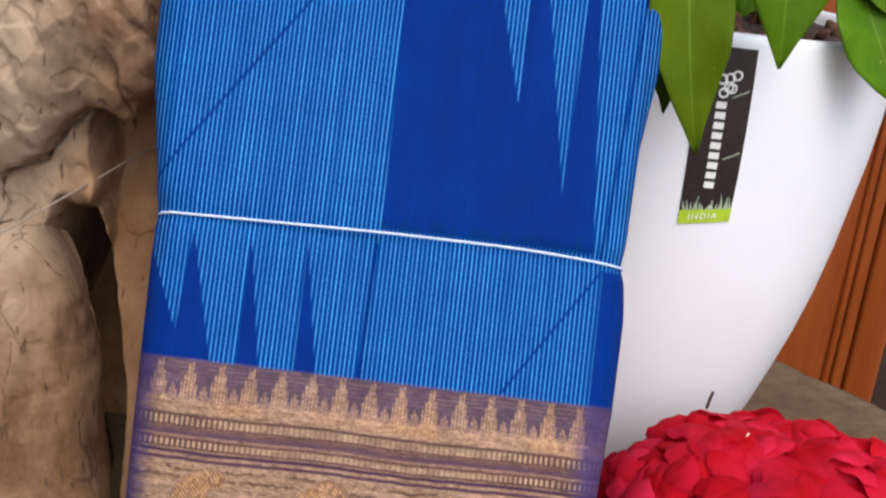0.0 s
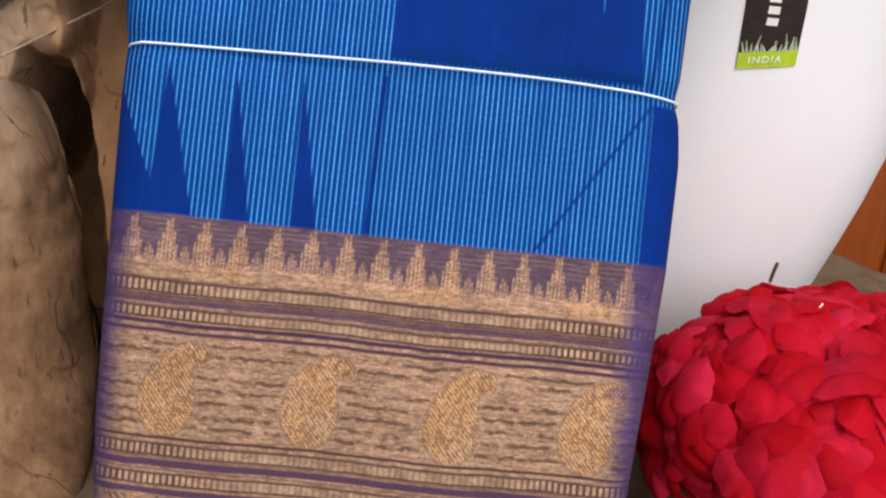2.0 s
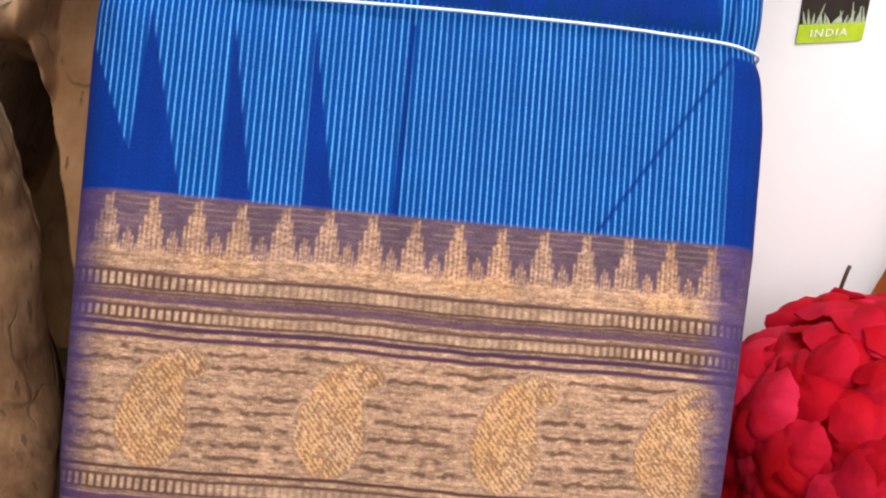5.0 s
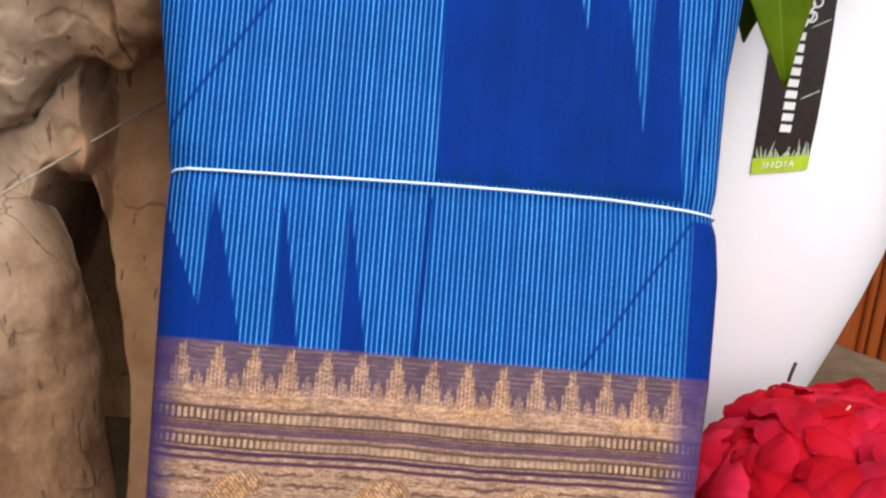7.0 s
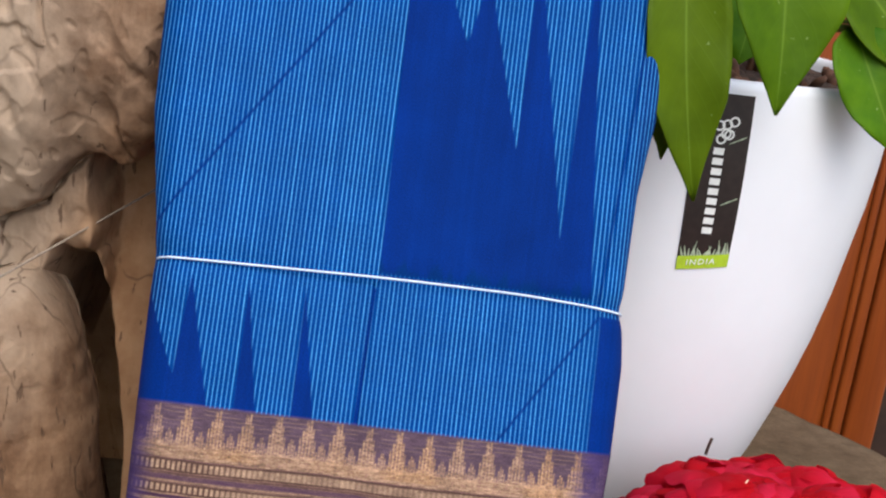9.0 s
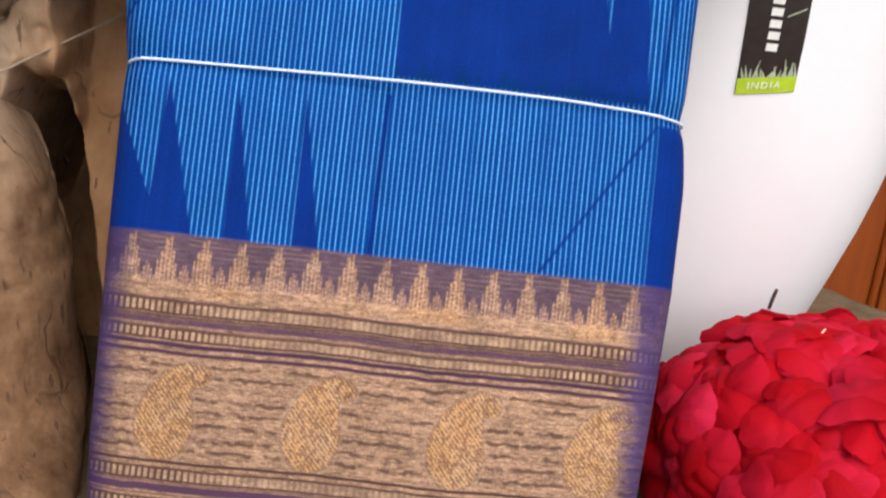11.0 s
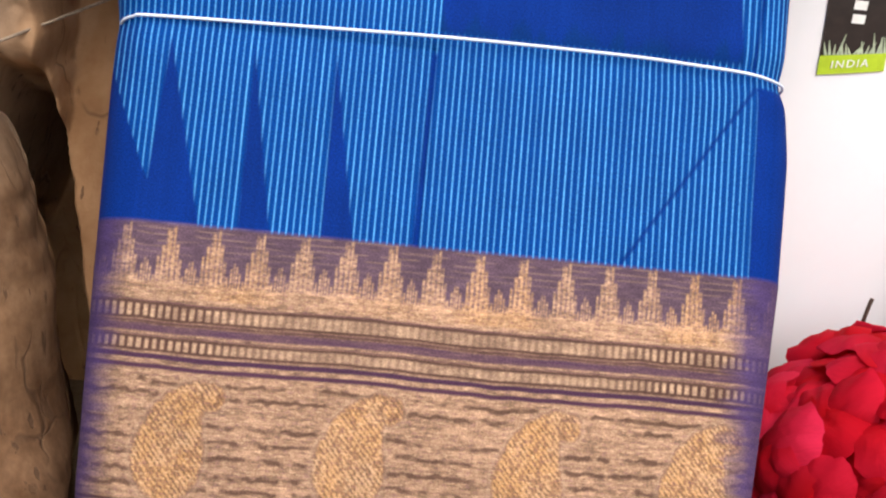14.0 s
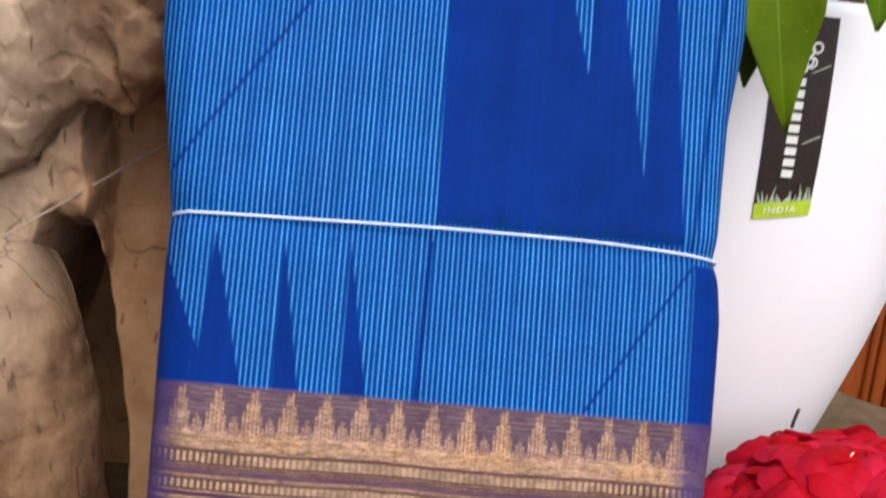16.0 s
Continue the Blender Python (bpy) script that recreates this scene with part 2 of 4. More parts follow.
def petal_material():
    m = Nodes("red_petal", 0.6, 0.0, 0.05)
    uv = m.tree.nodes.new("ShaderNodeUVMap")
    sep = m.tree.nodes.new("ShaderNodeSeparateXYZ")
    m.link(uv.outputs[0], sep.inputs[0])
    inf = m.tree.nodes.new("ShaderNodeObjectInfo")
    isl = m.tree.nodes.new("ShaderNodeNewGeometry")
    lo = m.mix(inf.outputs["Random"], (0.42, 0.003, 0.006), (0.56, 0.005, 0.013))
    hi = m.mix(m.math("POWER", isl.outputs["Random Per Island"], 1.3), (0.60, 0.005, 0.018), (0.82, 0.034, 0.108))
    c = m.mix(m.math("POWER", sep.outputs[1], 1.3), lo, hi)
    ve = m.coords("UV", (60, 4, 1))
    n = m.noise(ve, 1.0, 3.0)
    c = m.mix(0.3, c, m.ramp(n, [(0.3, (0.75, 0.7, 0.7)), (0.7, (1.15, 1.1, 1.1))]), "MULTIPLY")
    m.color(c)
    m.glow_through(c, 0.45)
    crumple = m.noise(m.coords(), 130.0, 3.0, 0.6)
    m.bump(m.math("ADD", m.math("MULTIPLY", n, 0.3), crumple), 0.45, 0.003)
    return m.mat


def ceramic_material():
    m = Nodes("white_glazed_planter", 0.28, 0.0, 0.5)
    v = m.coords()
    f = m.noise(v, 12.0, 4.0)
    m.color(m.ramp(f, [(0.3, (0.78, 0.80, 0.82)), (0.7, (0.83, 0.85, 0.87))]))
    m.bump(m.noise(v, 180.0, 2.0), 0.04, 0.0004)
    return m.mat


SLAB = slab_material()
BOULDER = rock_material("boulder_stone", (1.02, 0.83, 0.64), 0.0)
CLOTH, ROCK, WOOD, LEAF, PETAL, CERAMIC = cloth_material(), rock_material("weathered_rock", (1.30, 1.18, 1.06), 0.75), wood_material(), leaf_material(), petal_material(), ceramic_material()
BLUE = plain("blue_cloth_edge", (0.012, 0.06, 0.36), 0.65, 0, 0.2, 400)
THREAD = plain("white_cotton_thread", (0.60, 0.70, 0.82), 0.8, 0, 0.1, 900)
TWINE = plain("pale_string", (0.30, 0.235, 0.17), 0.9, 0, 0.25, 500)
BRASS = plain("aged_brass", (0.90, 0.62, 0.20), 0.18, 1.0, 0.25, 40)
SOIL = plain("dark_potting_soil", (0.045, 0.026, 0.016), 0.95, 0, 0.6, 160, 0.9, 0.004)
CHIP = plain("bark_chip", (0.10, 0.044, 0.022), 0.9, 0, 0.4, 120)
STEM = plain("green_stem", (0.20, 0.30, 0.05), 0.5, 0, 0.2, 150)
INK = plain("label_dark", (0.020, 0.014, 0.012), 0.45, 0, 0.3, 200)
LIME = plain("label_lime", (0.40, 0.56, 0.02), 0.45, 0, 0.1, 200)
PRINT = plain("label_white_print", (0.78, 0.80, 0.76), 0.5, 0, 0.05, 200)
GRASS = plain("label_grass_print", (0.36, 0.44, 0.30), 0.5, 0, 0.3, 400)
STAMEN = plain("cream_stamen", (0.85, 0.55, 0.38), 0.6, 0, 0.2, 300)
DARKSTEM = plain("dark_stem_end", (0.05, 0.03, 0.02), 0.8)
# jamb wood darkened to near-black to stand for shadow in the door recess
SHADOWED_WOOD = plain("shadowed_frame_wood", (0.035, 0.017, 0.010), 0.6, 0, 0.4, 30)
PLASTER = plain("grey_plaster", (0.30, 0.29, 0.28), 0.9, 0, 0.2, 25, 0.3, 0.002)
EARTH = plain("brown_ground", (0.20, 0.155, 0.11), 0.95, 0, 0.35, 6, 0.6, 0.006)


# ---- helpers of this scene ----
def mesh_of(name, verts, faces, mat, smooth=True):
    me = bpy.data.meshes.new(name)
    me.from_pydata([tuple(v) for v in verts], [], faces)
    me.materials.append(mat)
    if smooth:
        me.polygons.foreach_set("use_smooth", [True] * len(me.polygons))
    return me


def part(name, data, mat=None, parent=None, label=""):
    """Links a bmesh or a mesh as one object under a thing or a part."""
    if isinstance(data, bmesh.types.BMesh):
        me = bpy.data.meshes.new(name)
        data.to_mesh(me)
        data.free()
        me.materials.append(mat)
        me.polygons.foreach_set("use_smooth", [True] * len(me.polygons))
    else:
        me = data
    ob = new(name, me)
    if parent is not None:
        ob.parent = parent
    if label:
        tagged(ob, label)
    return ob


def box(x0, x1, y0, y1, z0, z1, bevel=0.003):
    bm = bmesh.new()
    bmesh.ops.create_cube(bm, size=1.0, matrix=Matrix.LocRotScale(((x0 + x1) / 2, (y0 + y1) / 2, (z0 + z1) / 2), None, (x1 - x0, y1 - y0, z1 - z0)))
    if bevel:
        bmesh.ops.bevel(bm, geom=bm.edges[:], offset=bevel, segments=2, affect="EDGES", profile=0.5)
    return bm


def tube(name, points, radius, mat, parent=None, sides=8, label="", taper=None):
    """A round strand along points."""
    pts = [Vector(p) for p in points]
    verts, faces = [], []
    for i, p in enumerate(pts):
        d = (pts[min(i + 1, len(pts) - 1)] - pts[max(i - 1, 0)]).normalized()
        a = d.orthogonal().normalized() if i == 0 else (a - d * a.dot(d)).normalized()
        b = d.cross(a)
        r = radius if taper is None else radius + (taper - radius) * i / (len(pts) - 1)
        for k in range(sides):
            w = 2 * math.pi * k / sides
            verts.append(p + r * (math.cos(w) * a + math.sin(w) * b))
    n = len(pts)
    for i in range(n - 1):
        for k in range(sides):
            k2 = (k + 1) % sides
            faces.append((i * sides + k, i * sides + k2, (i + 1) * sides + k2, (i + 1) * sides + k))
    faces.append(tuple(range(sides))[::-1])
    faces.append(tuple((n - 1) * sides + k for k in range(sides)))
    return part(name, mesh_of(name, verts, faces, mat), None, parent, label)


def bend(p0, p1, p2, n=14):
    p0, p1, p2 = Vector(p0), Vector(p1), Vector(p2)
    return [(1 - t) ** 2 * p0 + 2 * t * (1 - t) * p1 + t * t * p2 for t in (i / (n - 1) for i in range(n))]


def lathe(profile, segs=96, cx=0.0, cy=0.0):
    """Verts and faces of a turned shape from (radius, height) pairs."""
    verts, faces = [], []
    for r, z in profile:
        for k in range(segs):
            a = 2 * math.pi * k / segs
            verts.append((cx + r * math.cos(a), cy + r * math.sin(a), z))
    for i in range(len(profile) - 1):
        for k in range(segs):
            k2 = (k + 1) % segs
            faces.append((i * segs + k, i * segs + k2, (i + 1) * segs + k2, (i + 1) * segs + k))
    return verts, faces


def interp(x, xs, ys):
    return np.interp(x, xs, ys)


# ---- the setting ----
def build_ground():
    ob = part("ground", box(-30, 30, -30, 30, -0.80, -0.40, 0), EARTH)
    tagged(ob, "brown earth ground reaching to the horizon", "ground", kind="structure")
    # stone slab with an uneven back edge
    nx, ny = 150, 120
    verts, faces = [], []
    for j in range(ny + 1):
        for i in range(nx + 1):
            x = -1.3 + 2.3 * i / nx
            back = interp(x, [-1.3, 0.30, 0.40, 0.419, 0.449, 0.472, 0.50, 0.54, 1.0], [0.70, 0.70, 0.690, 0.668, 0.632, 0.605, 0.55, 0.46, 0.0])
            back += 0.012 * noise.noise((x * 30, 3.1, 0)) + 0.006 * noise.noise((x * 90, 1.1, 0))
            t = j / ny
            y = -1.2 + (back + 1.2) * t
            z = 0.0035 * noise.noise((x * 9, y * 9, 0)) + 0.0012 * noise.noise((x * 60, y * 60, 2)) - 0.0035
            z -= 0.018 * max(0.0, (y - back + 0.02) / 0.02) ** 2
            verts.append((x, y, z))
    for j in range(ny):
        for i in range(nx):
            a = j * (nx + 1) + i
            faces.append((a, a + 1, a + nx + 2, a + nx + 1))
    rim = [j * (nx + 1) for j in range(ny + 1)][::-1] + list(range(nx + 1)) + [j * (nx + 1) + nx for j in range(1, ny + 1)] + [ny * (nx + 1) + i for i in range(nx)][::-1]
    k0 = len(verts)
    for a in rim:
        x, y, z = verts[a]
        verts.append((x, y, -0.41))
    for q in range(len(rim)):
        q2 = (q + 1) % len(rim)
        faces.append((rim[q], k0 + q, k0 + q2, rim[q2]))
    slab = part("pavement", mesh_of("pavement", verts, faces, SLAB))
    tagged(slab, "greyish brown rough stone slab with a chipped edge", "stone slab", kind="structure")


def ease(x, lo, hi):
    """A smooth step from 0 at lo to 1 at hi."""
    t = max(0.0, min(1.0, (x - lo) / (hi - lo)))
    return t * t * (3 - 2 * t)


def lump(x, z):
    """Uneven stone relief, negative towards the front."""
    y = -0.010 * noise.noise((x * 7, z * 7, 1)) - 0.005 * noise.noise((x * 20, z * 14, 4))
    return y - 0.0022 * abs(noise.noise((x * 60, z * 30, 5))) - 0.0009 * noise.noise((x * 170, z * 90, 6))


def chipping(x, z):
    """Slanted flaked-off chips with sharp edges."""
    slant = noise.noise((x * 62 + z * 34, z * 22 - x * 18, 11))
    y = 0.009 * max(0.0, slant - 0.22)
    flake = noise.noise((x * 115 + z * 60, z * 62 - x * 30, 13))
    y += 0.0012 * max(0.0, min(1.0, (flake - 0.24) / 0.06))
    plate = noise.noise((x * 30 + z * 24, z * 24 - x * 12, 23)) + 0.25 * noise.noise((x * 120, z * 120, 29))
    return y + 0.0024 * max(0.0, min(1.0, (plate - 0.22) / 0.05))


def tears(x, z):
    tear = abs(noise.noise((x * 30 + z * 16, z * 9 - x * 8, 21)))
    return 0.006 * max(0.0, 1 - tear / 0.05) * max(0.0, min(1.0, noise.noise((x * 13, z * 13, 31)) * 3))


def sheet_mesh(name, verts, w, h, back, mat):
    """A rectangular sheet of w by h vertices, closed behind by its rim moved to back(x, y, z)."""
    faces = []
    for j in range(h - 1):
        for i in range(w - 1):
            a = j * w + i
            faces.append((a, a + 1, a + w + 1, a + w))
    rim = list(range(w)) + [j * w + w - 1 for j in range(1, h)] + [(h - 1) * w + i for i in range(w - 1)][::-1] + [j * w for j in range(1, h - 1)][::-1]
    k0 = len(verts)
    verts = verts + [back(*verts[a]) for a in rim]
    for q in range(len(rim)):
        q2 = (q + 1) % len(rim)
        faces.append((rim[q2], k0 + q2, k0 + q, rim[q]))
    faces.append(tuple(range(k0, k0 + len(rim))))
    return mesh_of(name, verts, faces, mat)


def build_rock():
    """The rock mass against which the bundle leans: an overhanging upper mass, and a hollow below it."""
    xs = np.concatenate([np.linspace(-1.1, -0.30, 60), np.linspace(-0.297, -0.06, 300), np.linspace(-0.058, -0.025, 20)])
    zs = np.concatenate([np.linspace(-0.03, 0.42, 400), np.linspace(0.425, 0.9, 51)])
    verts = []
    for z in zs:
        for x in xs:
            x, z = float(x), float(z)
            wx = x + 0.006 * noise.noise((x * 22, z * 22, 7)) + 0.0035 * noise.noise((x * 75, z * 75, 17))
            wz = z + 0.006 * noise.noise((x * 22, z * 22, 9)) + 0.0035 * noise.noise((x * 75, z * 75, 19))
            lip = float(interp(wx, [-0.30, -0.229, -0.216, -0.204, -0.196, -0.189, -0.178, -0.168, -0.158, -0.147, -0.138, -0.10], [0.205, 0.221, 0.229, 0.239, 0.253, 0.262, 0.268, 0.269, 0.264, 0.274, 0.284, 0.300]))
            s = wz - lip
            # the upper mass
            upper = 0.203 - 0.040 * math.sqrt(max(0.0, min(1.0, s / 0.06)))
            # the hollow with its smooth back, the deep slot beside it, and the stone between slot and ledge
            edge = float(interp(wz, [0.0, 0.04, 0.075, 0.09, 0.11, 0.135, 0.16, 0.18, 0.206, 0.27], [-0.152, -0.153, -0.155, -0.1570, -0.1612, -0.1665, -0.1720, -0.1760, -0.1785, -0.175]))
            hollow = 0.270 - 0.25 * max(0.0, 0.235 - z) + 0.15 * max(0.0, x + 0.155)
            slot = hollow + 0.160 * ease(-0.150 - 0.10 * (z - 0.08) - x, -0.002, 0.02)
            right = ease(x + 0.4 * (wx - x), edge - 0.004, edge + 0.002)
            below = slot + (hollow - slot) * right
            between = (1 - ease(wx, -0.179, -0.169)) * ease(wz, 0.142 - 0.06 * ease(-x, 0.195, 0.215), 0.214 - 0.04 * ease(-x, 0.195, 0.215))
            below = below + (0.212 - below) * between
            t = ease(s, -0.004, 0.003)
            y = below + (upper - below) * t
            thin = 0.0012 + 0.0055 * abs(noise.noise((x * 55, z * 55, 41)))
            y += 0.014 * math.exp(-((s * 0.8 / thin) ** 2)) * between
            rough = ease(s, -0.002, 0.02) + 0.5 * between * (1 - t)
            y += lump(x, z) * (0.15 + 0.85 * max(t, between)) + chipping(x, z) * rough + tears(x, z) * max(t, 0.3)
            y += 1.2 * max(0.0, x + 0.06) ** 1.2 + 0.25 * max(0.0, z - 0.45) ** 1.5
            verts.append((x, y, z))
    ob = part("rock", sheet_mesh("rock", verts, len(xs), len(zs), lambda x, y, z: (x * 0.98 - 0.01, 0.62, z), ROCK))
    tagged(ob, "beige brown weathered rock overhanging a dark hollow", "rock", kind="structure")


def build_boulder():
    """The rounded boulder that stands before the hollow."""
    far = np.concatenate([np.linspace(0.95, 0.20, 40), np.linspace(0.195, 0.045, 120), np.linspace(0.0445, 0.0, 90)])
    zs = np.concatenate([np.linspace(-0.03, 0.165, 170), np.linspace(0.166, 0.204, 60)])
    verts = []
    for z in zs:
        z = float(z)
        edge = float(interp(z, [-0.03, 0.0, 0.054, 0.08, 0.10, 0.118, 0.135, 0.153, 0.172, 0.186, 0.198, 0.205], [-0.143, -0.145, -0.1600, -0.1640, -0.1672, -0.1705, -0.1740, -0.1790, -0.1865, -0.1965, -0.206, -0.216]))
        nick = 0.0030 * noise.noise((1.7, z * 28, 3)) + 0.0014 * noise.noise((4.1, z * 110, 3))
        for w in far:
            x = edge - float(w) + nick * math.exp(-float(w) / 0.008)
            q = max(0.0, 1 - float(w) / 0.040)
            p = max(0.0, min(1.0, (z - 0.182) / 0.022))
            y = 0.160 + 0.042 * (1 - math.sqrt(1 - q * q)) + 0.035 * (1 - math.sqrt(1 - p * p))
            y += 0.7 * lump(x, z) + 0.25 * chipping(x, z) + 0.8 * tears(x + 0.4, z) * (1 - q)
            y -= 0.05 * max(0.0, (0.06 - z) / 0.06) ** 1.6
            sink = min(0.022, 0.004 + 0.40 * max(0.0, -0.205 - x)) * ease(z, 0.08, 0.19)
            verts.append((x, y, z - sink))
        for dx, dy in ((0.0005, 0.006), (0.002, 0.016), (0.006, 0.032), (0.014, 0.060)):
            verts.append((x - dx, y + dy, z - sink))
    ob = part("boulder", sheet_mesh("boulder", verts, len(far) + 4, len(zs), lambda x, y, z: (x - 0.012, 0.30, z - 0.004), BOULDER))
    tagged(ob, "smooth pale beige boulder with faint cracks", "boulder", kind="structure")


def build_string():
    ends = bend((-0.610, -0.606, -0.002), (-0.360, -0.132, 0.126), (-0.100, 0.362, 0.263), 30)
    ob = tube("string", ends, 0.00075, TWINE)
    tagged(ob, "thin pale string stretched slanting across the rock", "string")


def build_door():
    wall = part("wall_north", box(0.64, 4.0, 0.90, 1.10, -0.41, 3.0, 0.002), PLASTER)
    tagged(wall, "grey plaster wall beside the door", "wall", kind="structure")
    wall = part("wall_west", box(-4.0, -0.42, 0.90, 1.10, -0.41, 3.0, 0.002), PLASTER)
    tagged(wall, "grey plaster wall behind the rock", "wall", kind="structure")
    lintel = part("lintel", box(-0.42, 0.64, 0.90, 1.10, 2.10, 3.0, 0.002), PLASTER)
    tagged(lintel, "grey plaster lintel above the door", "lintel", kind="structure")
    door = new("door_1", None)
    tagged(door, "varnished orange brown wooden door with moulded stiles", "door", kind="structure")
    part("door_panel", box(-0.30, 0.5232, 0.775, 0.80, -0.395, 2.03, 0.002), WOOD, door)
    part("stile", box(0.5232, 0.559, 0.766, 0.80, -0.395, 2.03, 0.004), WOOD, door)
    for x0, x1, y in ((0.500, 0.5075, 0.7715), (0.5085, 0.5220, 0.7680)):
        part("moulding", box(x0, x1, y, 0.7745, -0.395, 2.03, 0.003), WOOD, door)
    # the jambs' dark colour carries the recess shadow
    jamb = part("door_jamb", box(0.563, 0.64, 0.83, 1.0, -0.40, 2.10, 0.003), SHADOWED_WOOD)
    tagged(jamb, "wooden door jamb, recess shadow put into its near-black colour", "door frame", kind="structure")
    jamb2 = part("door_jamb", box(-0.42, -0.305, 0.80, 1.0, -0.40, 2.10, 0.003), SHADOWED_WOOD)
    tagged(jamb2, "wooden door jamb, recess shadow put into its near-black colour", "door frame", kind="structure")


build_ground()
build_rock()
build_boulder()
build_string()
build_door()

# ---- the folded saree ----
LEAN = radians(22)
TILT = Matrix(((1, 0, 0), (0, math.sin(LEAN), -math.cos(LEAN)), (0, math.cos(LEAN), math.sin(LEAN)))).to_4x4()  # across, up, out


def soft(x, w):
    """A smooth step from 0 to 1 as x passes zero, over the width w."""
    return np.clip(x / w + 0.5, 0, 1)


def hash2(a, b):
    return np.modf(np.abs(np.sin(a * 127.1 + b * 311.7) * 43758.5453))[0]


def value_noise(u, v):
    """Smooth noise of two arrays, 0 to 1."""
    iu, iv = np.floor(u), np.floor(v)
    fu, fv = u - iu, v - iv
    fu, fv = fu * fu * (3 - 2 * fu), fv * fv * (3 - 2 * fv)
    top = hash2(iu, iv) * (1 - fu) + hash2(iu + 1, iv) * fu
    low = hash2(iu, iv + 1) * (1 - fu) + hash2(iu + 1, iv + 1) * fu
    return top * (1 - fv) + low * fv


def seg_dist(u, v, a, b):
    d = np.subtract(b, a)
    t = np.clip(((u - a[0]) * d[0] + (v - a[1]) * d[1]) / (d @ d), 0, 1)
    return np.hypot(u - a[0] - t * d[0], v - a[1] - t * d[1])


def wedge(u, v, apex, bl, br, w=0.0009):
    """Coverage of a wedge from an apex down to (bl, br), or up where those lie higher; it goes on past them."""
    t = (v - apex[1]) / (bl[1] - apex[1])
    left, right = apex[0] + (bl[0] - apex[0]) * t, apex[0] + (br[0] - apex[0]) * t
    return soft(u - left, w) * soft(right - u, w) * (t > 0)


def saree_pattern(u, v):
    """Colour, stripe share and gold share of the woven cloth at across u and up v."""
    C = lambda *c: np.array(c)
    blue, navy, rim = C(0.001, 0.036, 0.188), C(0.0015, 0.020, 0.155), C(0.004, 0.022, 0.145)
    gold, orange, purple, dark, pale = C(0.225, 0.140, 0.090), C(0.340, 0.178, 0.062), C(0.066, 0.032, 0.060), C(0.055, 0.026, 0.022), C(0.370, 0.245, 0.155)
    # --- the blue field
    navy_m = np.zeros_like(u)
    lower = soft(0.2600 - v, 0.001)
    w1 = soft(u - np.where(v > 0.205, interp(v, [0.205, 0.2555], [-0.1037, -0.1008]), -0.2), 0.0009) * soft(interp(v, [0.19, 0.2555], [-0.0843, -0.1006]) - u, 0.0009) * soft(0.2555 - v, 0.001)
    w1b = soft(interp(u, [-0.13, -0.118, -0.1037, -0.10], [0.262, 0.2373, 0.205, 0.205]) - v, 0.0012) * soft(-0.1030 - u, 0.0009)
    w2 = wedge(u, v, (-0.0716, 0.2553), (-0.0714, 0.1906), (-0.0602, 0.191))
    w3 = wedge(u, v, (-0.0432, 0.256), (-0.0428, 0.1915), (-0.0315, 0.191))
    # fold and creases: shade of their grooves put into the colour as navy lines
    fold_shade = soft(0.0011 - np.abs(u - interp(v, [0.19, 0.26], [-0.0100, -0.0088])), 0.0009)
    edge = soft(u - 0.1078, 0.001)
    navy_m = np.maximum.reduce([w1, w1b, w2, w3, fold_shade, edge]) * lower
    crease_shade = soft(0.0007 - seg_dist(u, v, (0.1073, 0.2593), (0.0625, 0.1915)), 0.0009)
    split = interp(v, [0.264, 0.409, 0.6], [-0.0075, -0.0099, -0.013])
    dright = interp(v, [0.266, 0.424, 0.6], [0.1025, 0.0903, 0.077])
    panel = soft(u - split, 0.0007) * soft(dright - u, 0.0008) * soft(v - 0.2672, 0.0025)
    tips = np.maximum.reduce([wedge(u, v, (0.0232, 0.3939), (0.0149, 0.4126), (0.0272, 0.4143)), wedge(u, v, (0.0549, 0.3411), (0.0355, 0.4156), (0.0555, 0.4186)), wedge(u, v, (0.0828, 0.2973), (0.0620, 0.4196), (0.0862, 0.4232))])
    panel = panel * (1 - tips) * soft(v - 0.262, 0.001)
    navy_m = np.maximum(navy_m, panel)
    crease_shade = np.maximum(crease_shade, soft(0.0008 - seg_dist(u, v, (-0.126, 0.2765), (-0.0160, 0.443)), 0.0009))
    crease_shade = np.maximum(crease_shade, soft(0.0007 - seg_dist(u, v, (0.1065, 0.2665), (0.1215, 0.46)), 0.0009))
    stripe = (1 - navy_m) * (1 - 0.85 * crease_shade)
    cloud = value_noise(u * 60 + 9, v * 22)
    deep = navy * (1.0 + 0.25 * (cloud - 0.5))[..., None]
    thin = soft(0.2715 + 0.010 * (value_noise(u * 420, v * 0 + 4) - 0.5) - v, 0.005) * (v > 0.262)
    deep = deep * (0.93 + 0.14 * value_noise(u * 650, v * 9))[..., None]
    deep = deep + (blue * 0.6 - deep) * (0.75 * thin)[..., None]
    col = blue + (deep - blue) * navy_m[..., None]
    col = col + (navy * 0.9 - col) * (0.8 * crease_shade)[..., None]
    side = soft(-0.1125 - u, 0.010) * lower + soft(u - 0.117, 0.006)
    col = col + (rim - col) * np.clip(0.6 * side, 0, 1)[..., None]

    # --- the gold border
    jit = 0.0005 * (value_noise(u * 140, v * 140) - 0.5)
    b = v + 0.0004 * np.sin(u * 60) + jit
    inside = soft(0.1905 - v, 0.0015)
    pitch, first = 0.01514, -0.1079
    ph = np.mod((u - first) / pitch + 0.5, 1.0) - 0.5
    h = (b - 0.1685) / 0.0212
    spire = np.zeros_like(u)
    cell = np.floor((u - first) / pitch + 0.5)
    lift = 0.10 * (hash2(cell, 3 + 0 * cell) - 0.5)
